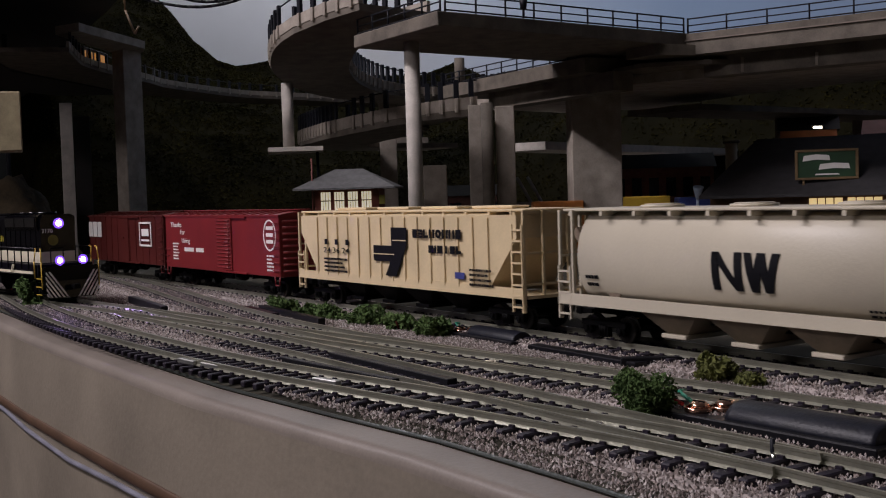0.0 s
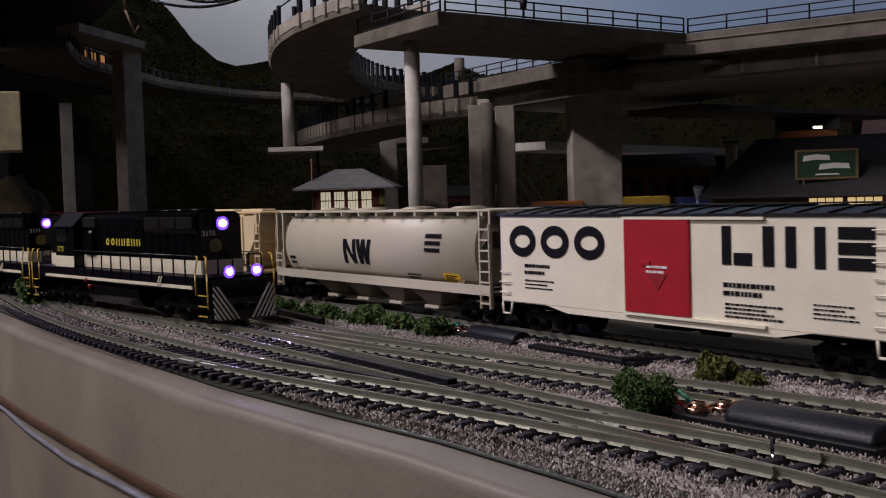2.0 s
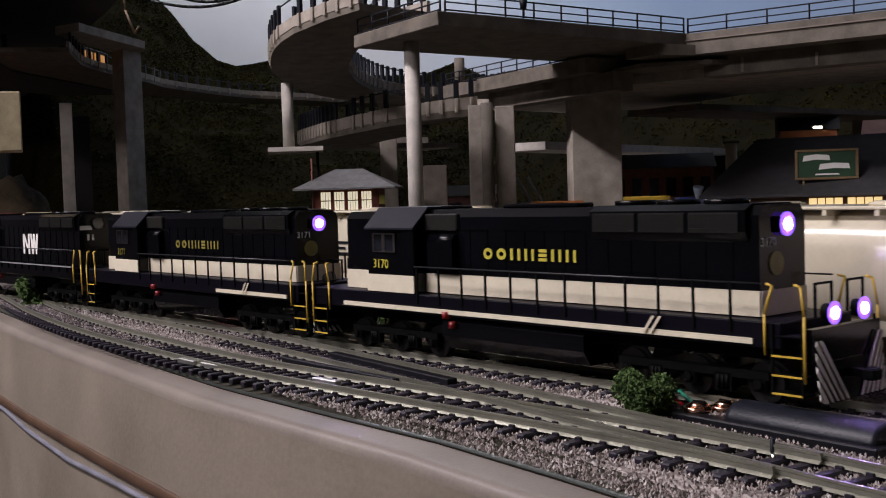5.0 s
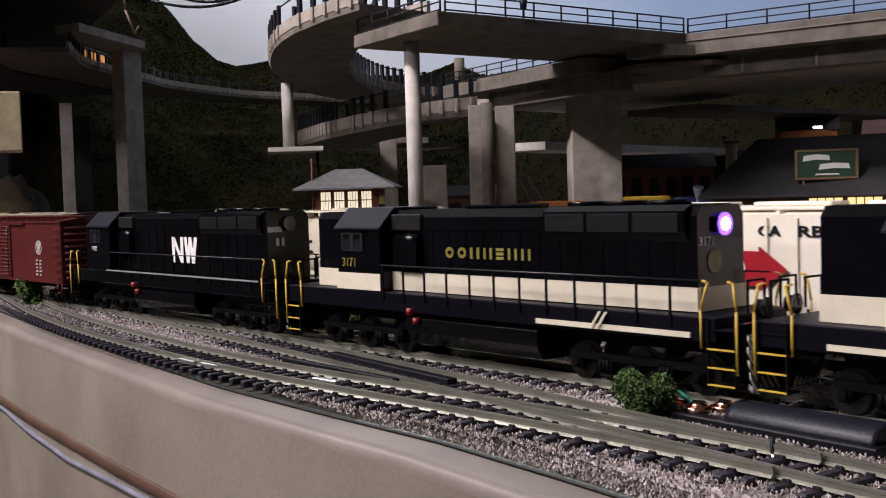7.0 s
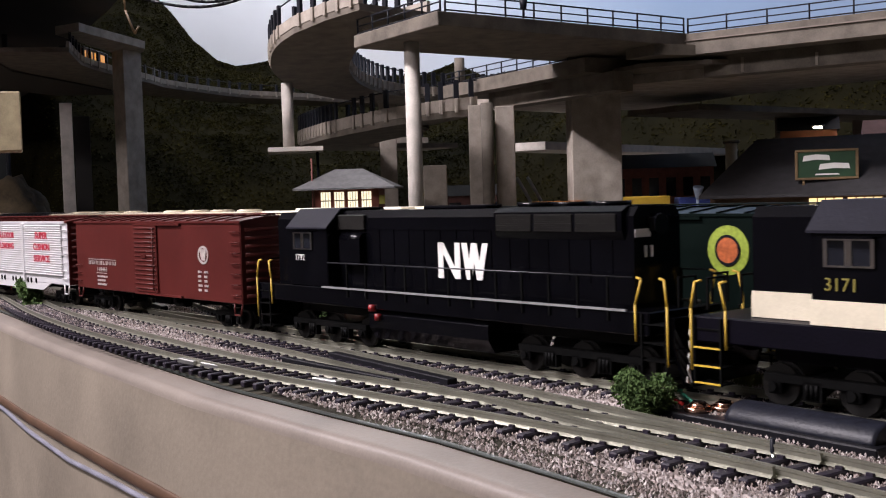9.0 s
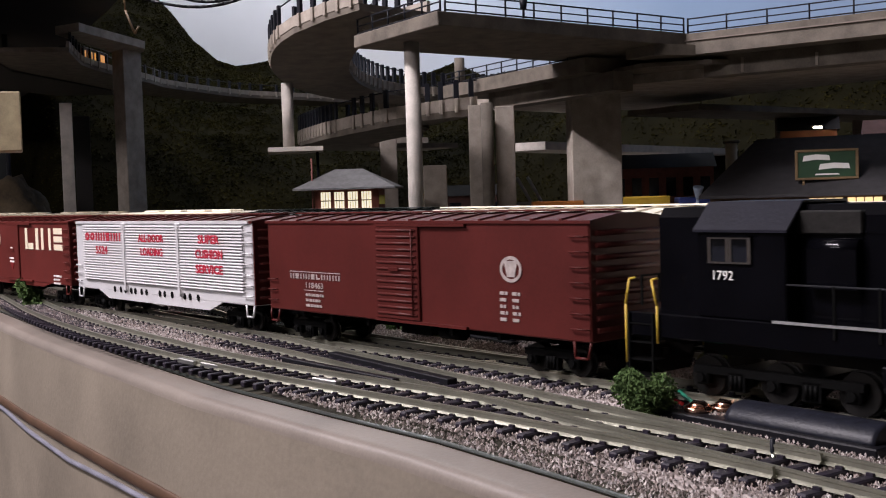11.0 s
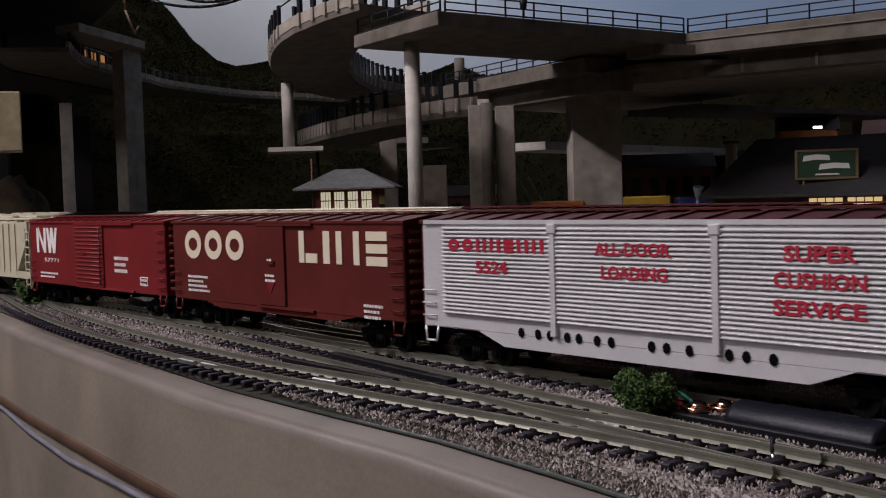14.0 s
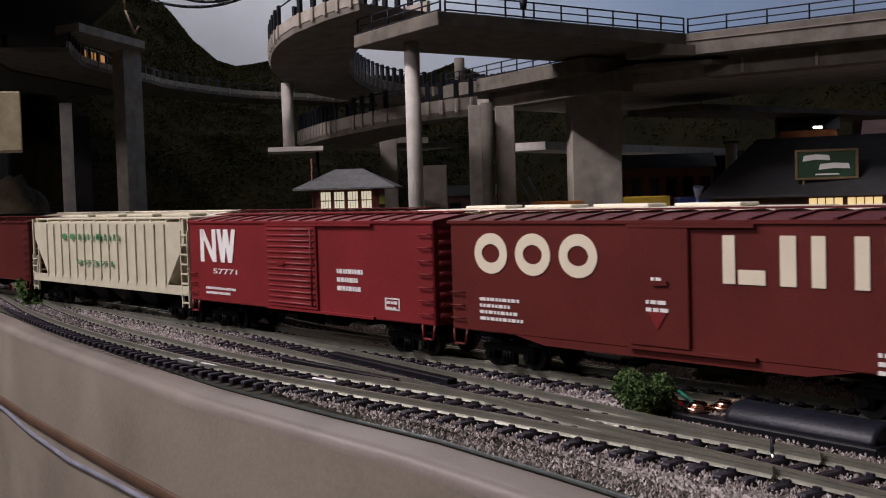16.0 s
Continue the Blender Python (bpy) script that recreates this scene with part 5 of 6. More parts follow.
def hopper(name, length, mat, label, style="round", bays=4):
    """A covered hopper: style round (bulged tank sides) or ribbed (flat sides with posts)."""
    t = thing(name, label, "hopper wagon", "wagons of the trains")
    h = length / 2
    e = 0.013
    if style == "round":
        prof = []
        for i in range(13):
            a = -0.95 + 2.02 * i / 12
            prof.append((-(0.0062 + 0.0122 * math.cos(a)), 0.0335 + 0.0186 * math.sin(a)))
        prof = [(y, z) for y, z in prof] + [(-0.0095, 0.0515)]
        full = prof + [(-y, z) for y, z in prof[::-1]]
        bm = bmesh.new()
        loft(bm, [[(x, y, z) for y, z in full] for x in (-h + e, h - e)], smooth=True)
        for f in bm.faces:
            f.smooth = len(f.verts) == 4
        part("body", bm, mat, t)
    else:
        bm = bmesh.new()
        loft(bm, [[(x, y, z) for y, z in ((-SIDE, 0.0175), (-SIDE, 0.0505), (-0.012, 0.0520), (0.012, 0.0520), (SIDE, 0.0505), (SIDE, 0.0175))] for x in (-h + 0.026, h - 0.026)])
        for sd in (1, -1):
            a, b = sd * (h - 0.026), sd * (h - 0.0055)
            loft(bm, [[(a, y, 0.0175), (a, y, 0.0505), (b, y, 0.0505), (b, y, 0.0405)] for y in (-SIDE, SIDE)])
        part("body", bm, mat, t)
        bm = bmesh.new()
        n = 14
        for i in range(n + 1):
            x = -h + 0.026 + (length - 0.052) * i / n
            box(bm, x - 0.0006, x + 0.0006, -SIDE - 0.0008, SIDE + 0.0008, 0.0178, 0.0495)
        pieces("side_post", bm, mat, t)
    # roof deck with walkway and hatches
    bm = bmesh.new()
    bevelled(bm, -h + 0.002, h - 0.002, -0.0165, 0.0165, 0.0519, 0.0530, 0.0003)
    n = 12
    for i in range(n):
        x = -h + 0.008 + (length - 0.016) * i / (n - 1)
        box(bm, x - 0.0008, x + 0.0008, -0.0178, 0.0178, 0.0502, 0.0520)
    part("roof_walk", bm, mat, t)
    for i in range(4):
        x = (i - 1.5) * length * 0.205
        bm = bmesh.new()
        if style == "round":
            rod(bm, (x, 0, 0.0530), (x, 0, 0.0540), 0.0085, 20)
            rod(bm, (x, 0, 0.0540), (x, 0, 0.0544), 0.007, 20)
        else:
            bevelled(bm, x - 0.016, x + 0.016, -0.005, 0.005, 0.0530, 0.0545, 0.0004)
        part("roof_hatch", bm, mat, t)
    # side sill and end platforms
    bm = bmesh.new()
    for sd in (1, -1):
        y = sd * (SIDE - 0.0012)
        box(bm, -h + 0.002, h - 0.002, y - 0.0012, y + 0.0012, 0.0150, 0.0182)
        box(bm, -h + 0.002, h - 0.002, y - 0.0004 + sd * 0.0012, y + 0.0004 + sd * 0.0012, 0.0144, 0.0190)
    pieces("side_sill", bm, mat, t)
    bm = bmesh.new()
    for sd in (1, -1):
        box(bm, min(sd * (h - 0.024), sd * (h - 0.001)), max(sd * (h - 0.024), sd * (h - 0.001)), -SIDE + 0.002, SIDE - 0.002, 0.0142, 0.0156)
        a, b = sd * (h - 0.03), sd * (h - 0.006)
        loft(bm, [[(a, y, 0.0156), (b, y, 0.043), (b - sd * 0.002, y, 0.0455), (a - sd * 0.004, y, 0.02)] for y in (-SIDE + 0.004, SIDE - 0.004)])
    pieces("end_slope", bm, mat if style == "ribbed" else M("grimy_end_paint", (0.16, 0.12, 0.085), 0.7, var=0.3), t)
    for sd in (1, -1):
        bm = bmesh.new()
        for y in (-SIDE + 0.0008, SIDE - 0.0008):
            for x in (h - 0.0015, h - 0.0095):
                box(bm, sd * x - 0.0006, sd * x + 0.0006, y - 0.0006, y + 0.0006, 0.0085 if x > h - 0.005 else 0.015, 0.0525)
        for y in (-0.007, 0.007):
            box(bm, sd * (h - 0.0015) - 0.0006, sd * (h - 0.0015) + 0.0006, y - 0.0006, y + 0.0006, 0.015, 0.0525)
        for z in (0.0205, 0.034, 0.0515):
            box(bm, sd * (h - 0.0015) - 0.0004, sd * (h - 0.0015) + 0.0004, -SIDE + 0.001, SIDE - 0.001, z - 0.0005, z + 0.0005)
        pieces("cage_bar", bm, mat, t)
        ladder(t, min(sd * (h - 0.0015), sd * (h - 0.0085)), max(sd * (h - 0.0015), sd * (h - 0.0085)), 0.0085, 0.0465 if sd > 0 else 0.030, 8 if sd > 0 else 5, mat, -SIDE - 0.0002)
    # hopper bays
    n = bays
    for i in range(n):
        x = (i - (n - 1) / 2) * (length - 0.085) / n
        w = (length - 0.085) / n * 0.47
        bm = bmesh.new()
        loft(bm, [[(x - w, y0, 0.0155), (x + w, y0, 0.0155), (x + w, -y0, 0.0155), (x - w, -y0, 0.0155)] if k == 0 else [(x - 0.0045, -0.0098, 0.0055), (x + 0.0045, -0.0098, 0.0055), (x + 0.0045, 0.0098, 0.0055), (x - 0.0045, 0.0098, 0.0055)] for k, y0 in ((0, -0.0165), (1, 0))])
        bay = part("hopper_bay", bm, M("bay_paint", (0.2, 0.16, 0.11), 0.7, var=0.25, scale=80) if style == "round" else FRAME, t)
        bm = bmesh.new()
        bevelled(bm, x - 0.0062, x + 0.0062, -0.0125, 0.0125, 0.0045, 0.0062, 0.0003)
        part("outlet_gate", bm, mat if style == "round" else FRAME, bay)
    bm = bmesh.new()
    box(bm, -h + 0.004, h - 0.004, -0.0025, 0.0025, 0.0095, 0.0145)
    part("centre_sill", bm, FRAME, t)
    for sd in (1, -1):
        truck(t, sd * (h - 0.0215), (-0.0098, 0.0098), 0.0050)
        coupler(t, sd * (h - 0.001), sd)
    return t


def locomotive(name, label, style, ditch=True):
    """A six-axle road engine running long hood first; style striped (cream bands) or plain black."""
    t = thing(name, label, "locomotive", "engines of the freight train")
    striped = style == "striped"
    HW = 0.0112
    dx = 0.0165 if striped else 0.0045  # the cab stands further forward on the striped engines
    BAND = M("cream_band_paint", (0.66, 0.6, 0.46), 0.5, var=0.1, scale=90)
    BLUE = M("dark_blue_band", (0.0025, 0.002, 0.005), 0.45, var=0.2, spec=0.1)
    bm = bmesh.new()
    bevelled(bm, -0.1205, 0.100, -0.0178, 0.0178, 0.0166, 0.0238, 0.0004)
    box(bm, -0.1, 0.09, -0.008, 0.008, 0.012, 0.0166)
    part("frame", bm, BLUE if striped else LOCO, t)
    bm = bmesh.new()
    for sd in (1, -1):
        # Second engine's stripe stops short, leaving out the rear that catches no light.
        box(bm, (-0.0985 if ditch else 0.030) if striped else -0.07, 0.0915, min(sd * 0.0176, sd * 0.0184), max(sd * 0.0176, sd * 0.0184), 0.0176 if striped else 0.0236, 0.0192 if striped else 0.0243)
    # On the plain engine, grey paints in the glint of the walkway edge.
    part("sill_stripe", bm, BAND if striped else M("grey_edge_glint", (0.22, 0.22, 0.22), 0.5), t)
    # long hood
    bm = bmesh.new()
    loft(bm, [[(x, y, z) for y, z in ((-HW, 0.0238), (-HW, 0.0520), (-HW + 0.0022, 0.0548), (HW - 0.0022, 0.0548), (HW, 0.0520), (HW, 0.0238))] for x in (-0.071 + dx, 0.0894)])
    hood = part("long_hood", bm, LOCO, t)
    bm = bmesh.new()
    for i in range(15):
        x = -0.048 + i * 0.0092
        box(bm, x - 0.00012, x + 0.00012, -HW - 0.00025, HW + 0.00025, 0.031, 0.0475)
    box(bm, -0.05, 0.086, -HW - 0.0003, HW + 0.0003, 0.0473, 0.0478)
    pieces("hood_seam", bm, LOCO, hood)
    # radiator section with grilles
    bm = bmesh.new()
    loft(bm, [[(x, y, z) for y, z in ((-HW, 0.0445), (-HW - 0.0016, 0.0475), (-HW - 0.0016, 0.0535), (-HW + 0.0015, 0.0552), (HW - 0.0015, 0.0552), (HW + 0.0016, 0.0535), (HW + 0.0016, 0.0475), (HW, 0.0445))] for x in (0.029, 0.086)])
    part("radiator", bm, LOCO, hood)
    GRILLE = M("grille_mesh", (0.014, 0.013, 0.012), 0.4, var=0.3, scale=400, spec=0.25)
    for k in range(3):
        bm = bmesh.new()
        x0 = 0.0302 + k * 0.0184
        for i in range(8):
            z = 0.0473 + i * 0.0007
            box(bm, x0, x0 + 0.0168, -HW - 0.0020, -HW - 0.0014, z, z + 0.0004)
        box(bm, x0, x0 + 0.0168, -HW - 0.0017, -HW - 0.0015, 0.0472, 0.0529)
        part("grille", bm, GRILLE, hood)
    for x in (0.037, 0.054, 0.071):
        bm = bmesh.new()
        rod(bm, (x, 0, 0.0552), (x, 0, 0.0566), 0.0066, 20)
        part("roof_fan", bm, LOCO, hood)
    bm = bmesh.new()
    bevelled(bm, -0.02, 0.016, -0.004, 0.004, 0.0548, 0.0562, 0.0004)
    part("exhaust_housing", bm, LOCO, hood)
    # inertial intake and blower
    bm = bmesh.new()
    bevelled(bm, -0.071 + dx, -0.052 + dx, -HW - 0.0012, HW + 0.0012, 0.0470, 0.0532, 0.0004)
    part("intake_screen", bm, GRILLE, hood)
    bm = bmesh.new()
    rod(bm, (-0.0665 + dx, -HW - 0.0004, 0.0432), (-0.0525 + dx, -HW - 0.0004, 0.0432), 0.0028, 12)
    box(bm, -0.0665 + dx, -0.0525 + dx, -HW - 0.0032, -HW, 0.033, 0.0432)
    part("blower_duct", bm, LOCO, hood)
    if striped:
        bm = bmesh.new()
        for sd in (1, -1):
            box(bm, -0.071 + dx, 0.0896, min(sd * (HW + 0.0001), sd * (HW + 0.0006)), max(sd * (HW + 0.0001), sd * (HW + 0.0006)), 0.0242, 0.0312)
        box(bm, 0.0894, 0.0900, -HW, HW, 0.0242, 0.0312)
        part("hood_band", bm, BAND, hood)
    # short hood and cab
    bm = bmesh.new()
    loft(bm, [[(x, y, z) for y, z in ((-HW, 0.0238), (-HW, 0.0515), (-HW + 0.0022, 0.0543), (HW - 0.0022, 0.0543), (HW, 0.0515), (HW, 0.0238))] for x in (-0.1045 if striped else -0.1130, -0.098 + dx)])
    part("short_hood", bm, LOCO, t)
    bm = bmesh.new()
    loft(bm, [[(x, y, z) for y, z in ((-0.0176, 0.0238), (-0.0176, 0.0480), (-0.0105, 0.0552), (0.0105, 0.0552), (0.0176, 0.0480), (0.0176, 0.0238))] for x in (-0.0990 + dx, -0.0705 + dx)])
    bmesh.ops.bevel(bm, geom=bm.edges[:], offset=0.0004, segments=1, affect="EDGES")
    cab = part("cab", bm, LOCO, t)
    bm = bmesh.new()
    loft(bm, [[(x, y, z) for y, z in ((-0.0184, 0.0476), (-0.0184, 0.0483), (-0.0108, 0.0559), (0.0108, 0.0559), (0.0184, 0.0483), (0.0184, 0.0476), (0.0104, 0.0553), (-0.0104, 0.0553))] for x in (-0.0998 + dx, -0.0697 + dx)])
    part("cab_roof", bm, M("cab_roof_paint", (0.012, 0.012, 0.018), 0.3, var=0.2, spec=0.4), cab)
    for x0, x1 in ((-0.0945 + dx, -0.0885 + dx), (-0.0877 + dx, -0.0815 + dx)):
        bm = bmesh.new()
        box(bm, x0, x1, -0.0179, -0.0177, 0.0395, 0.0458)
        w = part("window", bm, GLASS, cab)
        bm = bmesh.new()
        for a, b, c, d in ((x0 - 0.0005, x0 + 0.0006, 0.039, 0.0463), (x1 - 0.0006, x1 + 0.0005, 0.039, 0.0463), (x0 + 0.0006, x1 - 0.0006, 0.039, 0.0395), (x0 + 0.0006, x1 - 0.0006, 0.0458, 0.0463)):
            box(bm, a, b, -0.0182, -0.0177, c, d)
        part("window_frame", bm, CHROME, w)
    bm = bmesh.new()
    box(bm, -0.0955 + dx, -0.0805 + dx, -0.0200, -0.0177, 0.0463, 0.0468)
    part("sunshade", bm, LOCO, cab)
    if striped:
        bm = bmesh.new()
        box(bm, -0.0990 + dx, -0.0703 + dx, -0.0181, -0.0177, 0.0240, 0.0305)
        box(bm, -0.1046, -0.0990 + dx, -0.0118, -0.0113, 0.0240, 0.0312)
        box(bm, -0.1052, -0.1046, -HW, HW, 0.0240, 0.0300)
        part("cab_band", bm, BAND, cab)
    # tank and trucks
    bm = bmesh.new()
    loft(bm, [[(x, y, z) for y, z in ((-0.0165, 0.0095), (-0.0165, 0.0145), (-0.0150, 0.0164), (0.0150, 0.0164), (0.0165, 0.0145), (0.0165, 0.0095), (0.0135, 0.0048), (-0.0135, 0.0048))] for x in (-0.040, 0.0285)])
    part("fuel_tank", bm, M("tank_paint", (0.002, 0.002, 0.003), 0.16, var=0.3, spec=0.35, bump=0.05), t)
    bm = bmesh.new()
    rod(bm, (-0.036, -0.0180, 0.0160), (-0.036, -0.0180, 0.0185), 0.0016, 10)
    rod(bm, (-0.0335, -0.0172, 0.0125), (-0.0335, -0.0172, 0.0150), 0.0014, 10)
    part("fuel_filler", bm, M("dark_red_cap", (0.2, 0.008, 0.01), 0.4), t)
    for sd in (1, -1):
        truck(t, 0.0665 if sd > 0 else -0.0735, (-0.0235, 0.0, 0.0235), 0.0058, True)
        coupler(t, 0.108 if sd > 0 else -0.1205, sd)
    # pilots, steps and end rails
    STRIPE = M("pilot_white_stripe", (0.6, 0.58, 0.54), 0.5)
    for sd in (1, -1):
        x = 0.1065 if sd > 0 else -0.1195
        bm = bmesh.new()
        box(bm, min(x, x + sd * 0.0022), max(x, x + sd * 0.0022), -0.0172, 0.0172, 0.0135, 0.0225)
        loft(bm, [[(x + sd * 0.0012, -0.017, 0.0135), (x + sd * 0.0012, 0.017, 0.0135), (x + sd * 0.0028, 0.017, 0.0135), (x + sd * 0.0028, -0.017, 0.0135)], [(x + sd * 0.0030, -0.0145, 0.0028), (x + sd * 0.0030, 0.0145, 0.0028), (x + sd * 0.0040, 0.0145, 0.0028), (x + sd * 0.0040, -0.0145, 0.0028)]])
        pl = part("pilot", bm, LOCO, t)
        if striped:
            for ys in (1, -1):
                for i in range(6):
                    bm = bmesh.new()
                    a = 0.0030 + i * 0.0025
                    q = []
                    for u, z in ((a, 0.0032), (a + 0.0012, 0.0032), (a + 0.0122, 0.0195), (a + 0.0110, 0.0195)):
                        edge = 0.0168 - (0.0135 - min(z, 0.0135)) * 0.2
                        if u > edge:
                            z -= (u - edge) * 1.4
                            u = edge
                        q.append((u, max(z, 0.0032)))
                    if q[2][0] - q[0][0] > 0.0012:
                        loft(bm, [[(x + sd * (0.00285 + max(0.0, 0.0135 - z) * 0.12 + d), ys * y, z) for y, z in q] for d in (0.0, 0.0004)])
                        part("stripe", bm, STRIPE, pl)
        for ys in (1, -1):
            bm = bmesh.new()
            x0, x1 = x - sd * 0.009, x
            for y in (ys * 0.0182,):
                for k, z in enumerate((0.0205, 0.0150, 0.0098, 0.0050)):
                    box(bm, min(x0, x1), max(x0, x1), y - ys * 0.006 if ys > 0 else y, y if ys > 0 else y + 0.006, z - 0.0004, z)
                for xx in (x0, x1):
                    box(bm, xx - 0.0003, xx + 0.0003, y - 0.0003, y + 0.0003, 0.0045, 0.0235)
            pieces("step", bm, FRAME, t)
            bm = bmesh.new()
            for xx, lean in ((x0 - sd * 0.002, sd * 0.0022), (x1 + sd * 0.0008, -sd * 0.0012)):
                pipe(bm, [(xx, ys * 0.0184, 0.0085 if lean * sd < 0 else 0.0150), (xx, ys * 0.0186, 0.026), (xx + lean, ys * 0.0182, 0.0335), (xx + lean - sd * 0.002, ys * 0.0178, 0.0340)], 0.0004, 6)
            for z in (0.0148, 0.0096, 0.0048) if striped else ():
                box(bm, min(x0, x1), max(x0, x1), ys * 0.0184 - 0.0002, ys * 0.0184 + 0.0002, z, z + 0.0005)
            part("yellow_handrail", bm, YELLOW, t, "yellow painted step handrail")
        for ys in (-1, 1):
            bm = bmesh.new()
            loft(bm, [[(x + e, ys * y, z) for y, z in ((0.0123, 0.025), (0.0123, 0.0343), (0.0037, 0.0343), (0.0037, 0.0255), (0.0043, 0.0255), (0.0043, 0.0337), (0.0117, 0.0337), (0.0117, 0.025))] for e in (-0.0003, 0.0003)])
            part("end_rail", bm, FRAME, t)
    for ys in (1, -1):
        bm = bmesh.new()
        rod(bm, (-0.070 + dx, ys * 0.0180, 0.0340), (0.094, ys * 0.0180, 0.0340), 0.00028, 6)
        part("side_handrail", bm, M("handrail_steel", (0.05, 0.05, 0.055), 0.35, metal=0.6), t)
        for i in range(12):
            bm = bmesh.new()
            xx = -0.052 + i * 0.0124
            box(bm, xx - 0.00035, xx + 0.00035, ys * 0.0180 - 0.0003, ys * 0.0180 + 0.0003, 0.0205, 0.0341)
            part("stanchion", bm, FRAME, t)
    # headlights and numbers
    bm = bmesh.new()
    bevelled(bm, 0.0888, 0.0908, -0.0042, 0.0042, 0.0470, 0.0515, 0.0004)
    hl = part("headlight_housing", bm, FRAME, t)
    bm = bmesh.new()
    rod(bm, (0.0906, 0.0, 0.0493), (0.0912, 0.0, 0.0493), 0.0034, 18)
    part("headlight", bm, GLOW if striped else GLASS, hl)
    if striped:
        bm = bmesh.new()
        rod(bm, (0.0912, 0.0, 0.0493), (0.0914, 0.0, 0.0493), 0.0018, 14)
        pieces("bulb", bm, LAMP, hl)
    if striped:
        for y in (-0.0075, 0.0075):
            bm = bmesh.new()
            rod(bm, (0.1065, y, 0.0262), (0.1092, y, 0.0262), 0.0024, 14)
            dl = part("ditch_light", bm, FRAME, t)
            bm = bmesh.new()
            rod(bm, (0.1092, y, 0.0262), (0.1096, y, 0.0262), 0.0031, 14)
            part("ditch_lens", bm, GLOW if ditch else GLASS, dl)
            bm = bmesh.new()
            rod(bm, (0.1096, y, 0.0262), (0.1098, y, 0.0262), 0.0016, 12)
            part("bulb", bm, LAMP if ditch else GLASS, dl)
        bm = bmesh.new()
        rod(bm, (0.0894, -0.0035, 0.0385), (0.0898, -0.0035, 0.0385), 0.0034, 20)
        part("round_emblem", bm, M("dull_gold_emblem", (0.22, 0.19, 0.03), 0.5), hood)
        marks(t, "ooiinenn", -0.0223, 0.0216, 0.0372, 0.0412, GOLD if ditch else M("dull_gold_lettering", (0.2, 0.165, 0.03), 0.5), -HW - 0.0003, "lettering", 0.5, 0.26)
        bm = bmesh.new()
        slant(bm, 0.054, 0.0550, 0.0578, 0.0588, 0.0180, 0.0232, -0.0189)
        slant(bm, 0.0565, 0.0575, 0.0603, 0.0613, 0.0180, 0.0232, -0.0189)
        part("sill_mark", bm, BAND, t)
    return t


TRAIN_A, TRAIN_B = [], []


def add(train, ob, s0, s1, inset=0.0235):
    train.append((ob, (s0 + s1) / 2, (s1 - s0) / 2 - inset))
    return ob


# the near train
lead = locomotive("locomotive", "black road locomotive with cream bands and lit headlights", "striped")
words(lead, "3170", -0.0785, 0.0330, 0.0034, GOLD, -0.0180)
end_words(lead, "3170", 0.0896, -0.0108, 0.0433, 0.0026, LETTER)
add(TRAIN_A, lead, -0.0982, 0.1338, 0.0495)
second = locomotive("locomotive", "second black locomotive with cream bands and one lit headlight", "striped", False)
words(second, "3171", -0.0785, 0.0330, 0.0034, MAT["dull_gold_lettering"], -0.0180)
end_words(second, "3171", 0.0896, -0.0108, 0.0433, 0.0026, LETTER)
add(TRAIN_A, second, -0.3308, -0.0988, 0.0495)
third = locomotive("locomotive", "plain black locomotive with white slanted emblem and yellow handrails", "plain")
zigzag(third, -0.0028, 0.0250, 0.0297, 0.0428, LETTER, -0.0116)
words(third, "1792", -0.0895, 0.0345, 0.0026, LETTER, -0.0180)
bm = bmesh.new()
box(bm, 0.0894, 0.0897, -0.0108, -0.0035, 0.0455, 0.0480)
for y in (-0.0058, -0.0030):
    box(bm, 0.0894, 0.0897, y - 0.0006, y + 0.0006, 0.0392, 0.0428)
part("number_board", bm, LETTER, third)
add(TRAIN_A, third, -0.5664, -0.3344, 0.0495)

c = boxcar("boxcar", 0.190, BROWN, "freight-brown boxcar with a ribbed sliding door and round white emblem", (-0.0146, 0.0112))
marks(c, "nennslinnii", -0.0763, -0.0401, 0.0268, 0.0289, FADED, gap=0.45)
bm = bmesh.new()
flat(bm, -0.0766, -0.0398, 0.0296, 0.0299, -SIDE - 0.0002)
flat(bm, -0.0660, -0.0520, 0.0220, 0.0223, -SIDE - 0.0002)
part("rule", bm, FADED, c)
words(c, "118463", -0.0655, 0.0231, 0.0024, FADED, -SIDE - 0.0002, 0.0125)
small_print(c, -0.065, 0.0208, 3, FADED, 0.013, y=-SIDE - 0.0002)
bm = bmesh.new()
ring_mark(bm, 0.059, 0.0348, 0.0052, 0.0044, 0.0011, -SIDE - 0.0002)
slant(bm, 0.0572, 0.0608, 0.0558, 0.0622, 0.0322, 0.0376, -SIDE - 0.0002)
part("round_emblem", bm, FADED, c)
small_print(c, 0.0535, 0.0272, 5, FADED, 0.0028, y=-SIDE - 0.0002)
small_print(c, 0.0595, 0.0272, 5, FADED, 0.0028, y=-SIDE - 0.0002)
add(TRAIN_A, c, -0.7735, -0.5836)


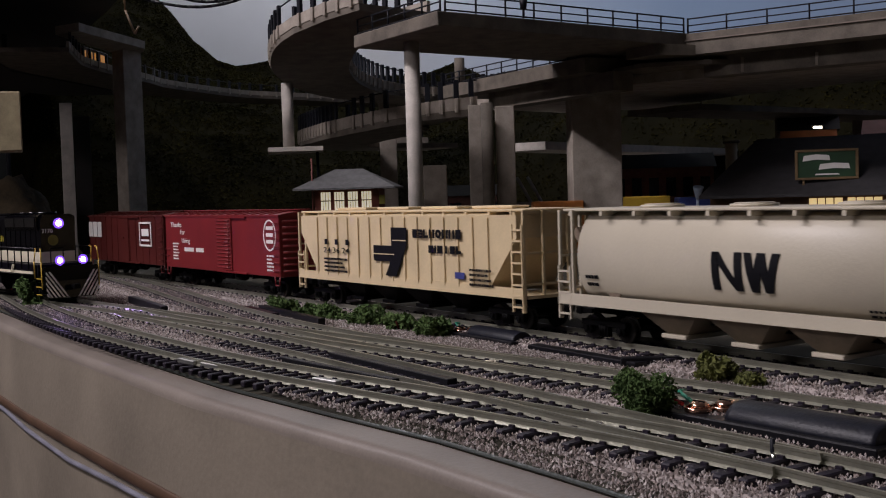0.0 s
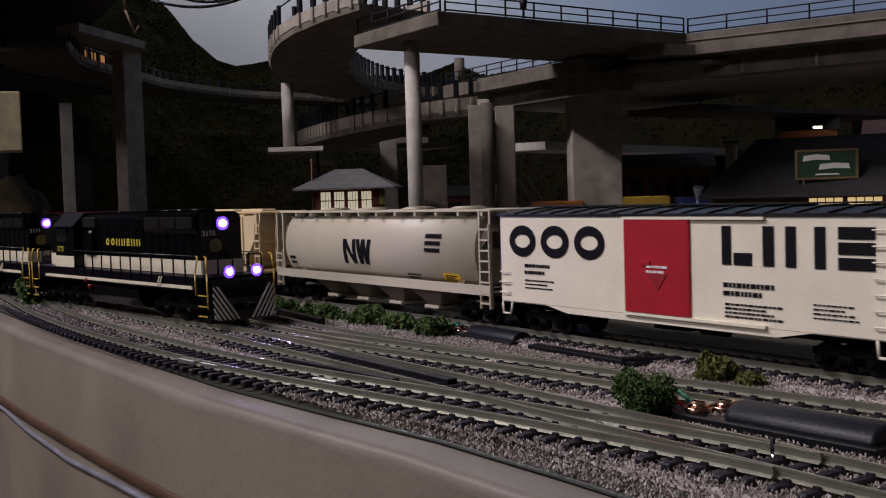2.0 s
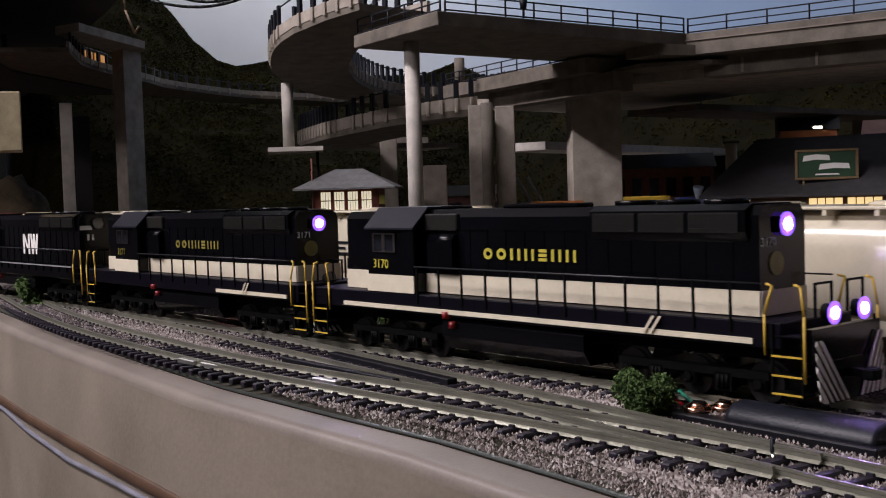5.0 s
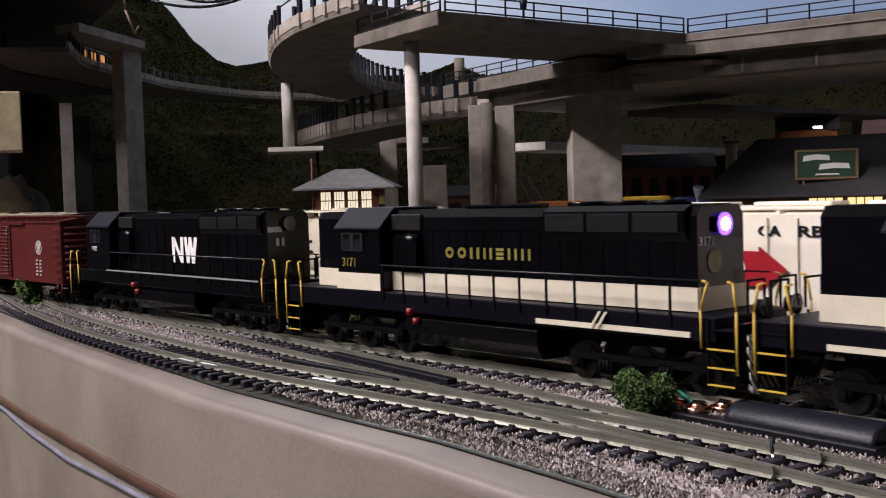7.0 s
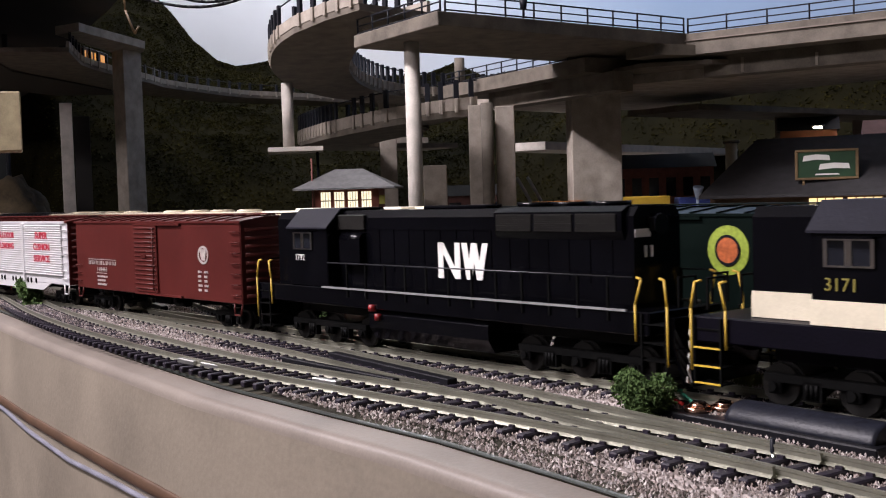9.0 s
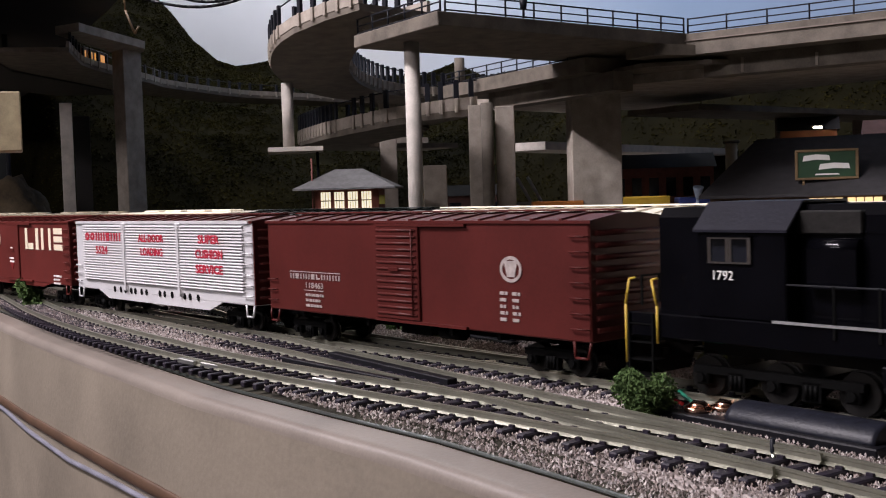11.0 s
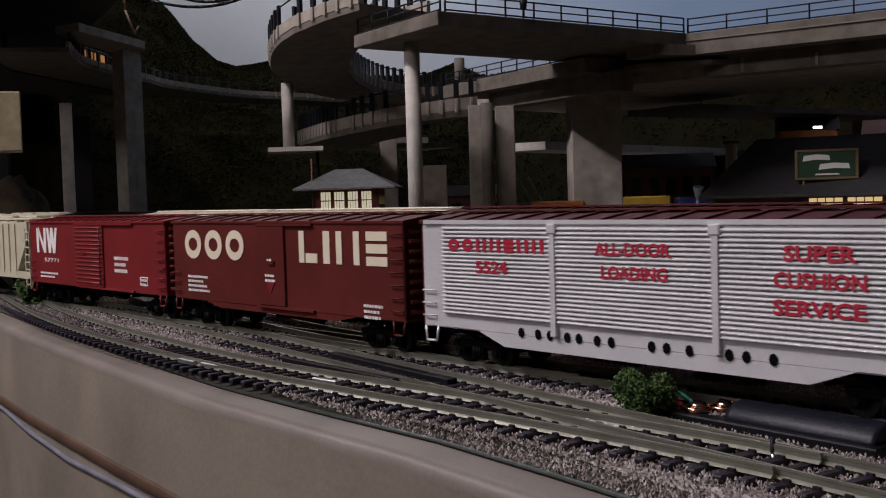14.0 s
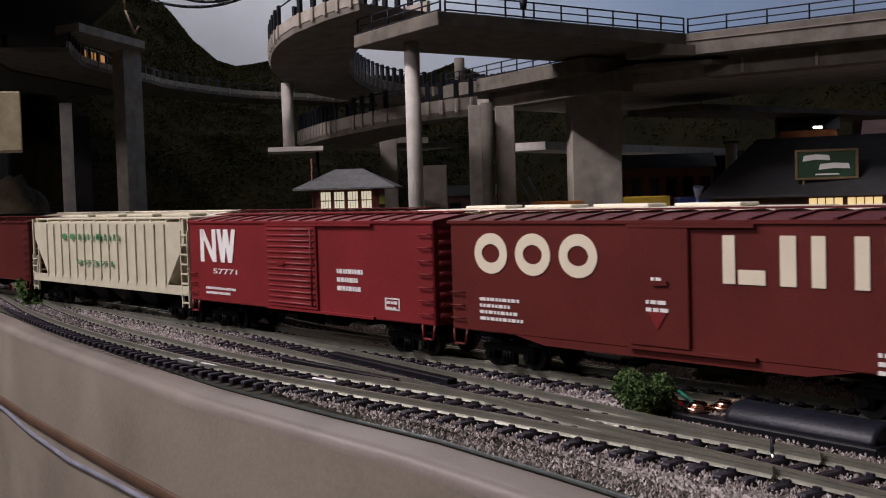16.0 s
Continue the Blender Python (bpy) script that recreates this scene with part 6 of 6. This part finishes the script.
def louvre_car():
    c = boxcar("boxcar", 0.200, SILVER, "silver all-door boxcar with fine horizontal corrugations and red lettering", None, roof_mat=BROWN, sill="deep", end_mat=BROWN)
    for x0, x1 in ((-0.0870, -0.0340), (-0.0312, 0.0280), (0.0308, 0.0915)):
        bm = bmesh.new()
        box(bm, x0 - 0.0004, x1 + 0.0004, -SIDE - 0.0002, -SIDE + 0.0004, 0.0176, 0.0494)
        d = part("door", bm, SILVER, c, "corrugated silver plug door")
        bm = bmesh.new()
        for i in range(22):
            z = 0.0188 + i * 0.00141
            loft(bm, [[(x, -SIDE + 0.0001, z - 0.0002), (x, -SIDE - 0.0013, z - 0.0004), (x, -SIDE - 0.0014, z - 0.0001), (x, -SIDE - 0.0008, z + 0.0004), (x, -SIDE + 0.0001, z + 0.0006)] for x in (x0, x1)])
        pieces("corrugation", bm, SILVER, d)
    bm = bmesh.new()
    for x in (-0.0326, 0.0294):
        box(bm, x - 0.0011, x + 0.0011, -SIDE - 0.0016, -SIDE, 0.0140, 0.0500)
        bevelled(bm, x - 0.002, x + 0.002, -SIDE - 0.0020, -SIDE, 0.0468, 0.0500, 0.0004)
    box(bm, -0.097, 0.097, -SIDE - 0.0010, -SIDE, 0.0498, 0.0512)
    part("door_post", bm, SILVER, c)
    y = -SIDE - 0.00137
    marks(c, "ooiinenn", -0.0828, -0.0362, 0.0404, 0.0448, REDINK, y, "lettering", 0.35, 0.3)
    words(c, "5524", -0.0690, 0.0333, 0.0040, REDINK, y, 0.0155, bold=0.00016)
    words(c, "ALL-DOOR", -0.0142, 0.0405, 0.0037, REDINK, y, 0.0290, bold=0.00016)
    words(c, "LOADING", -0.0122, 0.0335, 0.0037, REDINK, y, 0.0250, bold=0.00016)
    words(c, "SUPER", 0.0508, 0.0405, 0.0039, REDINK, y, 0.0206, bold=0.00016)
    words(c, "CUSHION", 0.0477, 0.0335, 0.0039, REDINK, y, 0.0262, bold=0.00016)
    words(c, "SERVICE", 0.0475, 0.0263, 0.0039, REDINK, y, 0.0262, bold=0.00016)
    return c


add(TRAIN_A, louvre_car(), -0.9848, -0.7848)

c = boxcar("boxcar", 0.187, M("maroon_paint", (0.100, 0.018, 0.015), 0.45, bump=0.04, spec=0.2, var=0.2, scale=40), "maroon boxcar with large cream side marks and a plug door", (-0.0105, 0.0112), ribbed=False, sill="angled")
marks(c, "ooo", -0.0795, -0.0234, 0.0330, 0.0468, M("cream_lettering", (0.72, 0.64, 0.48), 0.5, var=0.05), gap=0.24, stroke=0.24)
marks(c, "line", 0.0222, 0.0830, 0.0336, 0.0469, MAT["cream_lettering"], gap=0.28, stroke=0.25)
small_print(c, -0.0775, 0.0248, 4, LETTER, 0.02)
small_print(c, 0.067, 0.0185, 3, LETTER, 0.012)
bm = bmesh.new()
slant(bm, 0.0, 0.0002, -0.0035, 0.0037, 0.0195, 0.0245, -SIDE - 0.0013)
part("door_placard", bm, OXIDE, c)
small_print(c, -0.002, 0.0345, 1, LETTER, 0.004, y=-SIDE - 0.0013)
small_print(c, -0.004, 0.0278, 2, LETTER, 0.008, y=-SIDE - 0.0013)
add(TRAIN_A, c, -1.1810, -0.9945)

c = boxcar("boxcar", 0.187, OXIDE, "bright oxide-red boxcar with a ribbed door and white emblem", (-0.0197, 0.0186), seams=0)
zigzag(c, -0.0812, -0.0467, 0.0318, 0.0472, LETTER)
words(c, "57771", -0.0700, 0.0264, 0.0024, LETTER, width=0.022)
small_print(c, -0.077, 0.0200, 2, LETTER, 0.030)
small_print(c, 0.0321, 0.0318, 3, LETTER, 0.018, 0.0018, 0.0034)
bm = bmesh.new()
for a in ((0.0634, 0.0724, 0.0213, 0.0218), (0.0634, 0.0724, 0.0172, 0.0177), (0.0634, 0.0640, 0.0172, 0.0218), (0.0718, 0.0724, 0.0172, 0.0218)):
    flat(bm, *a, -SIDE - 0.0002)
part("data_panel", bm, LETTER, c)
small_print(c, 0.0645, 0.0206, 2, LETTER, 0.006)
add(TRAIN_A, c, -1.3760, -1.1890)

c = hopper("hopper_wagon", 0.209, M("pale_cream_paint", (0.50, 0.46, 0.34), 0.5, var=0.12), "pale cream ribbed covered hopper with green lettering", "ribbed")
marks(c, "ooiinenn", -0.0528, 0.0264, 0.0405, 0.0440, GREENINK, -SIDE - 0.001, "lettering", 0.6, 0.26)
words(c, "97371", -0.0335, 0.0262, 0.0030, GREENINK, -SIDE - 0.001, 0.050)
add(TRAIN_A, c, -1.5846, -1.3755, 0.0215)
c = boxcar("boxcar", 0.190, BROWN, "plain freight-brown boxcar with a ribbed door")
add(TRAIN_A, c, -1.7800, -1.5900)

# the far train
c = boxcar("boxcar", 0.1775, BROWN, "dull brown boxcar with two white emblems", (-0.010, 0.014), ribbed=False, seams=12)
marks(c, "sbb", -0.0860, -0.0525, 0.0330, 0.0458, LETTER, -SIDE - 0.0007, stroke=0.4)
bm = bmesh.new()
for a in ((0.0384, 0.0647, 0.0445, 0.0460), (0.0384, 0.0647, 0.0270, 0.0285), (0.0384, 0.0400, 0.0270, 0.0460), (0.0631, 0.0647, 0.0270, 0.0460), (0.0430, 0.0600, 0.0310, 0.0325), (0.0440, 0.0590, 0.0350, 0.0405)):
    flat(bm, *a, -SIDE - 0.0007)
part("emblem", bm, LETTER, c)
add(TRAIN_B, c, -1.1902, -1.0128)

c = boxcar("boxcar", 0.1915, OXIDE, "oxide-red boxcar with a white oval emblem and slogan", (0.0023, 0.0256), seams=0)
bm = bmesh.new()
ring_mark(bm, 0.0823, 0.0384, 0.0088, 0.0098, 0.0010, -SIDE - 0.0002)
for z in (0.0418, 0.0376, 0.0334):
    flat(bm, 0.0775, 0.0871, z, z + 0.0022, -SIDE - 0.0002)
part("oval_emblem", bm, LETTER, c)
words(c, "Thanks", -0.0838, 0.0425, 0.0034, LETTER, width=0.021)
words(c, "For", -0.0655, 0.0372, 0.0034, LETTER, width=0.0085)
words(c, "Using", -0.0630, 0.0312, 0.0034, LETTER, width=0.015)
marks(c, "bbbbb bbbb", -0.0580, -0.0230, 0.0252, 0.0280, LETTER)
small_print(c, -0.080, 0.0310, 6, LETTER, 0.011)
small_print(c, 0.0775, 0.0262, 5, LETTER, 0.010)
add(TRAIN_B, c, -1.0093, -0.8178)

c = hopper("hopper_wagon", 0.2158, CREAM, "cream ribbed covered hopper with black emblem and lettering", "ribbed")
y = -SIDE - 0.001
bm = bmesh.new()
flat(bm, -0.0178, 0.0040, 0.0272, 0.0352, y)
slant(bm, -0.006, 0.0045, 0.0045, 0.0146, 0.0200, 0.0352, y - 0.0001)
flat(bm, 0.0000, 0.0146, 0.0352, 0.0445, y)
part("emblem", bm, INK, c)
bm = bmesh.new()
flat(bm, -0.0178, 0.0030, 0.0306, 0.0311, y - 0.0004)
flat(bm, 0.0020, 0.0146, 0.0378, 0.0383, y - 0.0004)
part("emblem_line", bm, CREAM, c)
marks(c, "selnonnb", 0.0203, 0.0618, 0.0396, 0.0438, INK, y, "lettering", 0.2, 0.3)
marks(c, "sistel", 0.0345, 0.0618, 0.0326, 0.0362, INK, y, "lettering", 0.2, 0.3)
words(c, "24 36 24", -0.0737, 0.0300, 0.0030, INK, y, 0.029)
bm = bmesh.new()
for x in (-0.072, -0.060, -0.048):
    flat(bm, x, x + 0.003, 0.0345, 0.0375, y)
part("lettering", bm, INK, c)
small_print(c, -0.073, 0.0272, 4, INK, 0.026, y=y)
bm = bmesh.new()
flat(bm, 0.0565, 0.0640, 0.0212, 0.0242, y)
part("data_panel", bm, M("blue_panel", (0.04, 0.05, 0.2), 0.5), c)
small_print(c, 0.068, 0.0262, 4, INK, 0.018, y=y)
add(TRAIN_B, c, -0.7936, -0.5778, 0.0215)


def round_hopper(s0, s1, label, mat=GREY):
    c = hopper("hopper_wagon", s1 - s0, mat, label, "round")
    add(TRAIN_B, c, s0, s1, 0.0215)
    return c


c = round_hopper(-0.556, -0.3352, "grey cylindrical covered hopper with black slanted emblem")
zigzag(c, -0.0258, 0.0045, 0.0246, 0.0379, INK, -0.0186)
small_print(c, 0.0558, 0.0415, 3, INK, 0.015, 0.0020, 0.0034, -0.0186)
small_print(c, -0.0994 + 0.006, 0.0268, 2, INK, 0.008, 0.0014, 0.003, -0.0186)
bm = bmesh.new()
flat(bm, 0.0674, 0.0815, 0.0190, 0.0228, -0.0184)
part("warning_panel", bm, M("yellow_panel", (0.8, 0.5, 0.02), 0.5), c)
small_print(c, 0.0695, 0.0220, 3, INK, 0.010, 0.0005, 0.0010, -0.0187)
small_print(c, 0.035, 0.0215, 2, INK, 0.012, 0.0008, 0.0016, -0.0186)

c = boxcar("boxcar", 0.198, WHITE, "white boxcar with large black marks and a red plug door", (-0.0178, 0.0158), RED, M("black_roof_paint", (0.012, 0.012, 0.014), 0.35), False, "angled", end_mat=LOCO)
marks(c, "ooo", -0.0908, -0.0294, 0.0328, 0.0462, INK, gap=0.2, stroke=0.22)
marks(c, "line", 0.0304, 0.0905, 0.0336, 0.0468, INK, gap=0.3, stroke=0.27)
small_print(c, -0.0805, 0.0298, 2, INK, 0.018, 0.0014, 0.0028)
small_print(c, -0.0805, 0.0232, 3, INK, 0.020, 0.0006, 0.0016)
small_print(c, 0.0308, 0.0275, 2, INK, 0.022, 0.0016, 0.0028)
small_print(c, 0.0315, 0.0205, 4, INK, 0.024, 0.0007, 0.0014)
small_print(c, 0.068, 0.0225, 4, INK, 0.016, 0.0005, 0.0014)
bm = bmesh.new()
slant(bm, -0.0005, 0.0005, -0.005, 0.0050, 0.0235, 0.0290, -SIDE - 0.0013)
part("door_placard", bm, M("dark_red_paint", (0.25, 0.012, 0.02), 0.5), c)
small_print(c, -0.0055, 0.0320, 2, LETTER, 0.010, 0.0009, 0.0018, -SIDE - 0.0013)
add(TRAIN_B, c, -0.3293, -0.1312)

c = round_hopper(-0.110, 0.1178, "pale grey cylindrical covered hopper with bold black lettering", M("pale_grey_paint", (0.62, 0.56, 0.43), 0.15, var=0.08, bump=0.02))
marks(c, "oonnio", -0.0496, 0.0045, 0.0275, 0.0392, INK, -0.0186, gap=0.14, stroke=0.3)
marks(c, "eo", 0.0105, 0.0295, 0.0275, 0.0400, INK, -0.0186, stroke=0.32)
small_print(c, -0.0862, 0.0365, 3, INK, 0.018, 0.0016, 0.003, -0.0186)
small_print(c, 0.040, 0.0255, 2, INK, 0.028, 0.0008, 0.002, -0.0186)

c = round_hopper(0.1212, 0.343, "light grey cylindrical covered hopper with small black print", MAT["pale_grey_paint"])
small_print(c, -0.09, 0.0365, 3, INK, 0.016, 0.0016, 0.003, -0.0186)

c = hopper("hopper_wagon", 0.222, WHITE, "white ribbed covered hopper with a red arrow panel", "ribbed")
y = -SIDE - 0.001
bm = bmesh.new()
flat(bm, -0.030, 0.022, 0.0270, 0.0385, y)
slant(bm, 0.022, 0.0225, 0.0215, 0.0220, 0.0255, 0.0400, y)
loft(bm, [[(0.022, y + d, 0.0255), (0.033, y + d, 0.0328), (0.022, y + d, 0.0400)] for d in (-0.0002, 0.0002)])
part("arrow_panel", bm, RED, c)
marks(c, "olo", -0.024, 0.016, 0.0290, 0.0365, LETTER, y - 0.0004, gap=0.4)
for text, x0, wide in (("LA", -0.0285, 0.0088), ("KE", -0.0130, 0.0092), ("S", 0.0062, 0.0040), ("CA", 0.0205, 0.0095), ("RB", 0.0364, 0.0100), ("O", 0.0528, 0.0045), ("N", 0.0623, 0.0042)):
    words(c, text, x0, 0.0436, 0.0034, INK, -SIDE - 0.0003, wide, bold=0.00012)
add(TRAIN_B, c, 0.351, 0.573, 0.0215)

c = boxcar("boxcar", 0.212, DKGREEN, "dark green boxcar with a round green and red emblem", (-0.012, 0.012), ribbed=True)
bm = bmesh.new()
disc_mark(bm, 0.0480, 0.0385, 0.0092, 0.0085, -SIDE - 0.0002)
part("round_emblem", bm, M("yellow_green_emblem", (0.25, 0.32, 0.04), 0.5, var=0.3, scale=700), c)
bm = bmesh.new()
disc_mark(bm, 0.0480, 0.0385, 0.0048, 0.0045, -SIDE - 0.0005)
part("emblem_heart", bm, M("emblem_orange", (0.4, 0.1, 0.03), 0.5, var=0.4, scale=700), c)
bm = bmesh.new()
ring_mark(bm, 0.0480, 0.0385, 0.0056, 0.0053, 0.0009, -SIDE - 0.0006)
part("emblem_ring", bm, INK, c)
marks(c, "sel", -0.094, -0.070, 0.0380, 0.0425, M("olive_lettering", (0.13, 0.14, 0.02), 0.5), name="lettering")
small_print(c, -0.094, 0.0350, 3, MAT["olive_lettering"], 0.018, 0.0012, 0.003)
add(TRAIN_B, c, 0.582, 0.794)

c = boxcar("boxcar", 0.205, WHITE, "white boxcar with black ladders", (-0.012, 0.012))
small_print(c, -0.09, 0.036, 3, INK, 0.016, 0.0016, 0.003)
add(TRAIN_B, c, 0.801, 1.006)
c = boxcar("boxcar", 0.200, WHITE, "white boxcar with stacked black lettering", (-0.012, 0.012))
for x in (0.008, 0.024):
    marks(c, "o", x, x + 0.007, 0.0390, 0.0460, INK)
    marks(c, "t", x, x + 0.007, 0.0290, 0.0360, INK)
small_print(c, -0.074, 0.036, 2, INK, 0.012, 0.0022, 0.004)
add(TRAIN_B, c, 1.013, 1.213)
c = boxcar("boxcar", 0.238, BROWN, "long freight-brown boxcar with ribbed door", (-0.014, 0.014))
add(TRAIN_B, c, 1.220, 1.458)
for s0 in (1.4655, 1.696):
    c = hopper("hopper_wagon", 0.224, WHITE, "white ribbed covered hopper with roof hatches", "ribbed")
    add(TRAIN_B, c, s0, s0 + 0.224, 0.0215)


def hug(tank):
    """Lay the lettering of a bulged hopper onto its curved side."""
    for ob in tank.children:
        if ob.name.split(".")[0] not in ("emblem", "emblem_stroke", "small_print", "warning_panel"):
            continue
        bm = bmesh.new()
        bm.from_mesh(ob.data)
        tall = [e for e in bm.edges if abs(e.verts[0].co.z - e.verts[1].co.z) > 0.0025]
        if tall:
            bmesh.ops.subdivide_edges(bm, edges=tall, cuts=5, use_grid_fill=True)
        for v in bm.verts:
            a = math.asin(max(-0.95, min(0.95, (v.co.z - 0.0335) / 0.0186)))
            v.co.y += 0.0183 - (0.0062 + 0.0122 * math.cos(a))
        bm.to_mesh(ob.data)
        bm.free()


for wagon, _, _ in TRAIN_B:
    if "cylindrical" in wagon["label"]:
        hug(wagon)


# ---- what moves ----
def motions():
    for train, line, origin, speed, t0 in ((TRAIN_A, LINE_A, A0 - 0.001, 0.10601, 8.0), (TRAIN_B, LINE_B, B0, -0.13329, 1.5)):
        for ob, s, half in train:
            rows = []
            for i in range(33):
                t = 0.5 * i
                rows.append((t, placed(line, s - origin + speed * (t - t0), half)))
            walk(ob, rows)


motions()
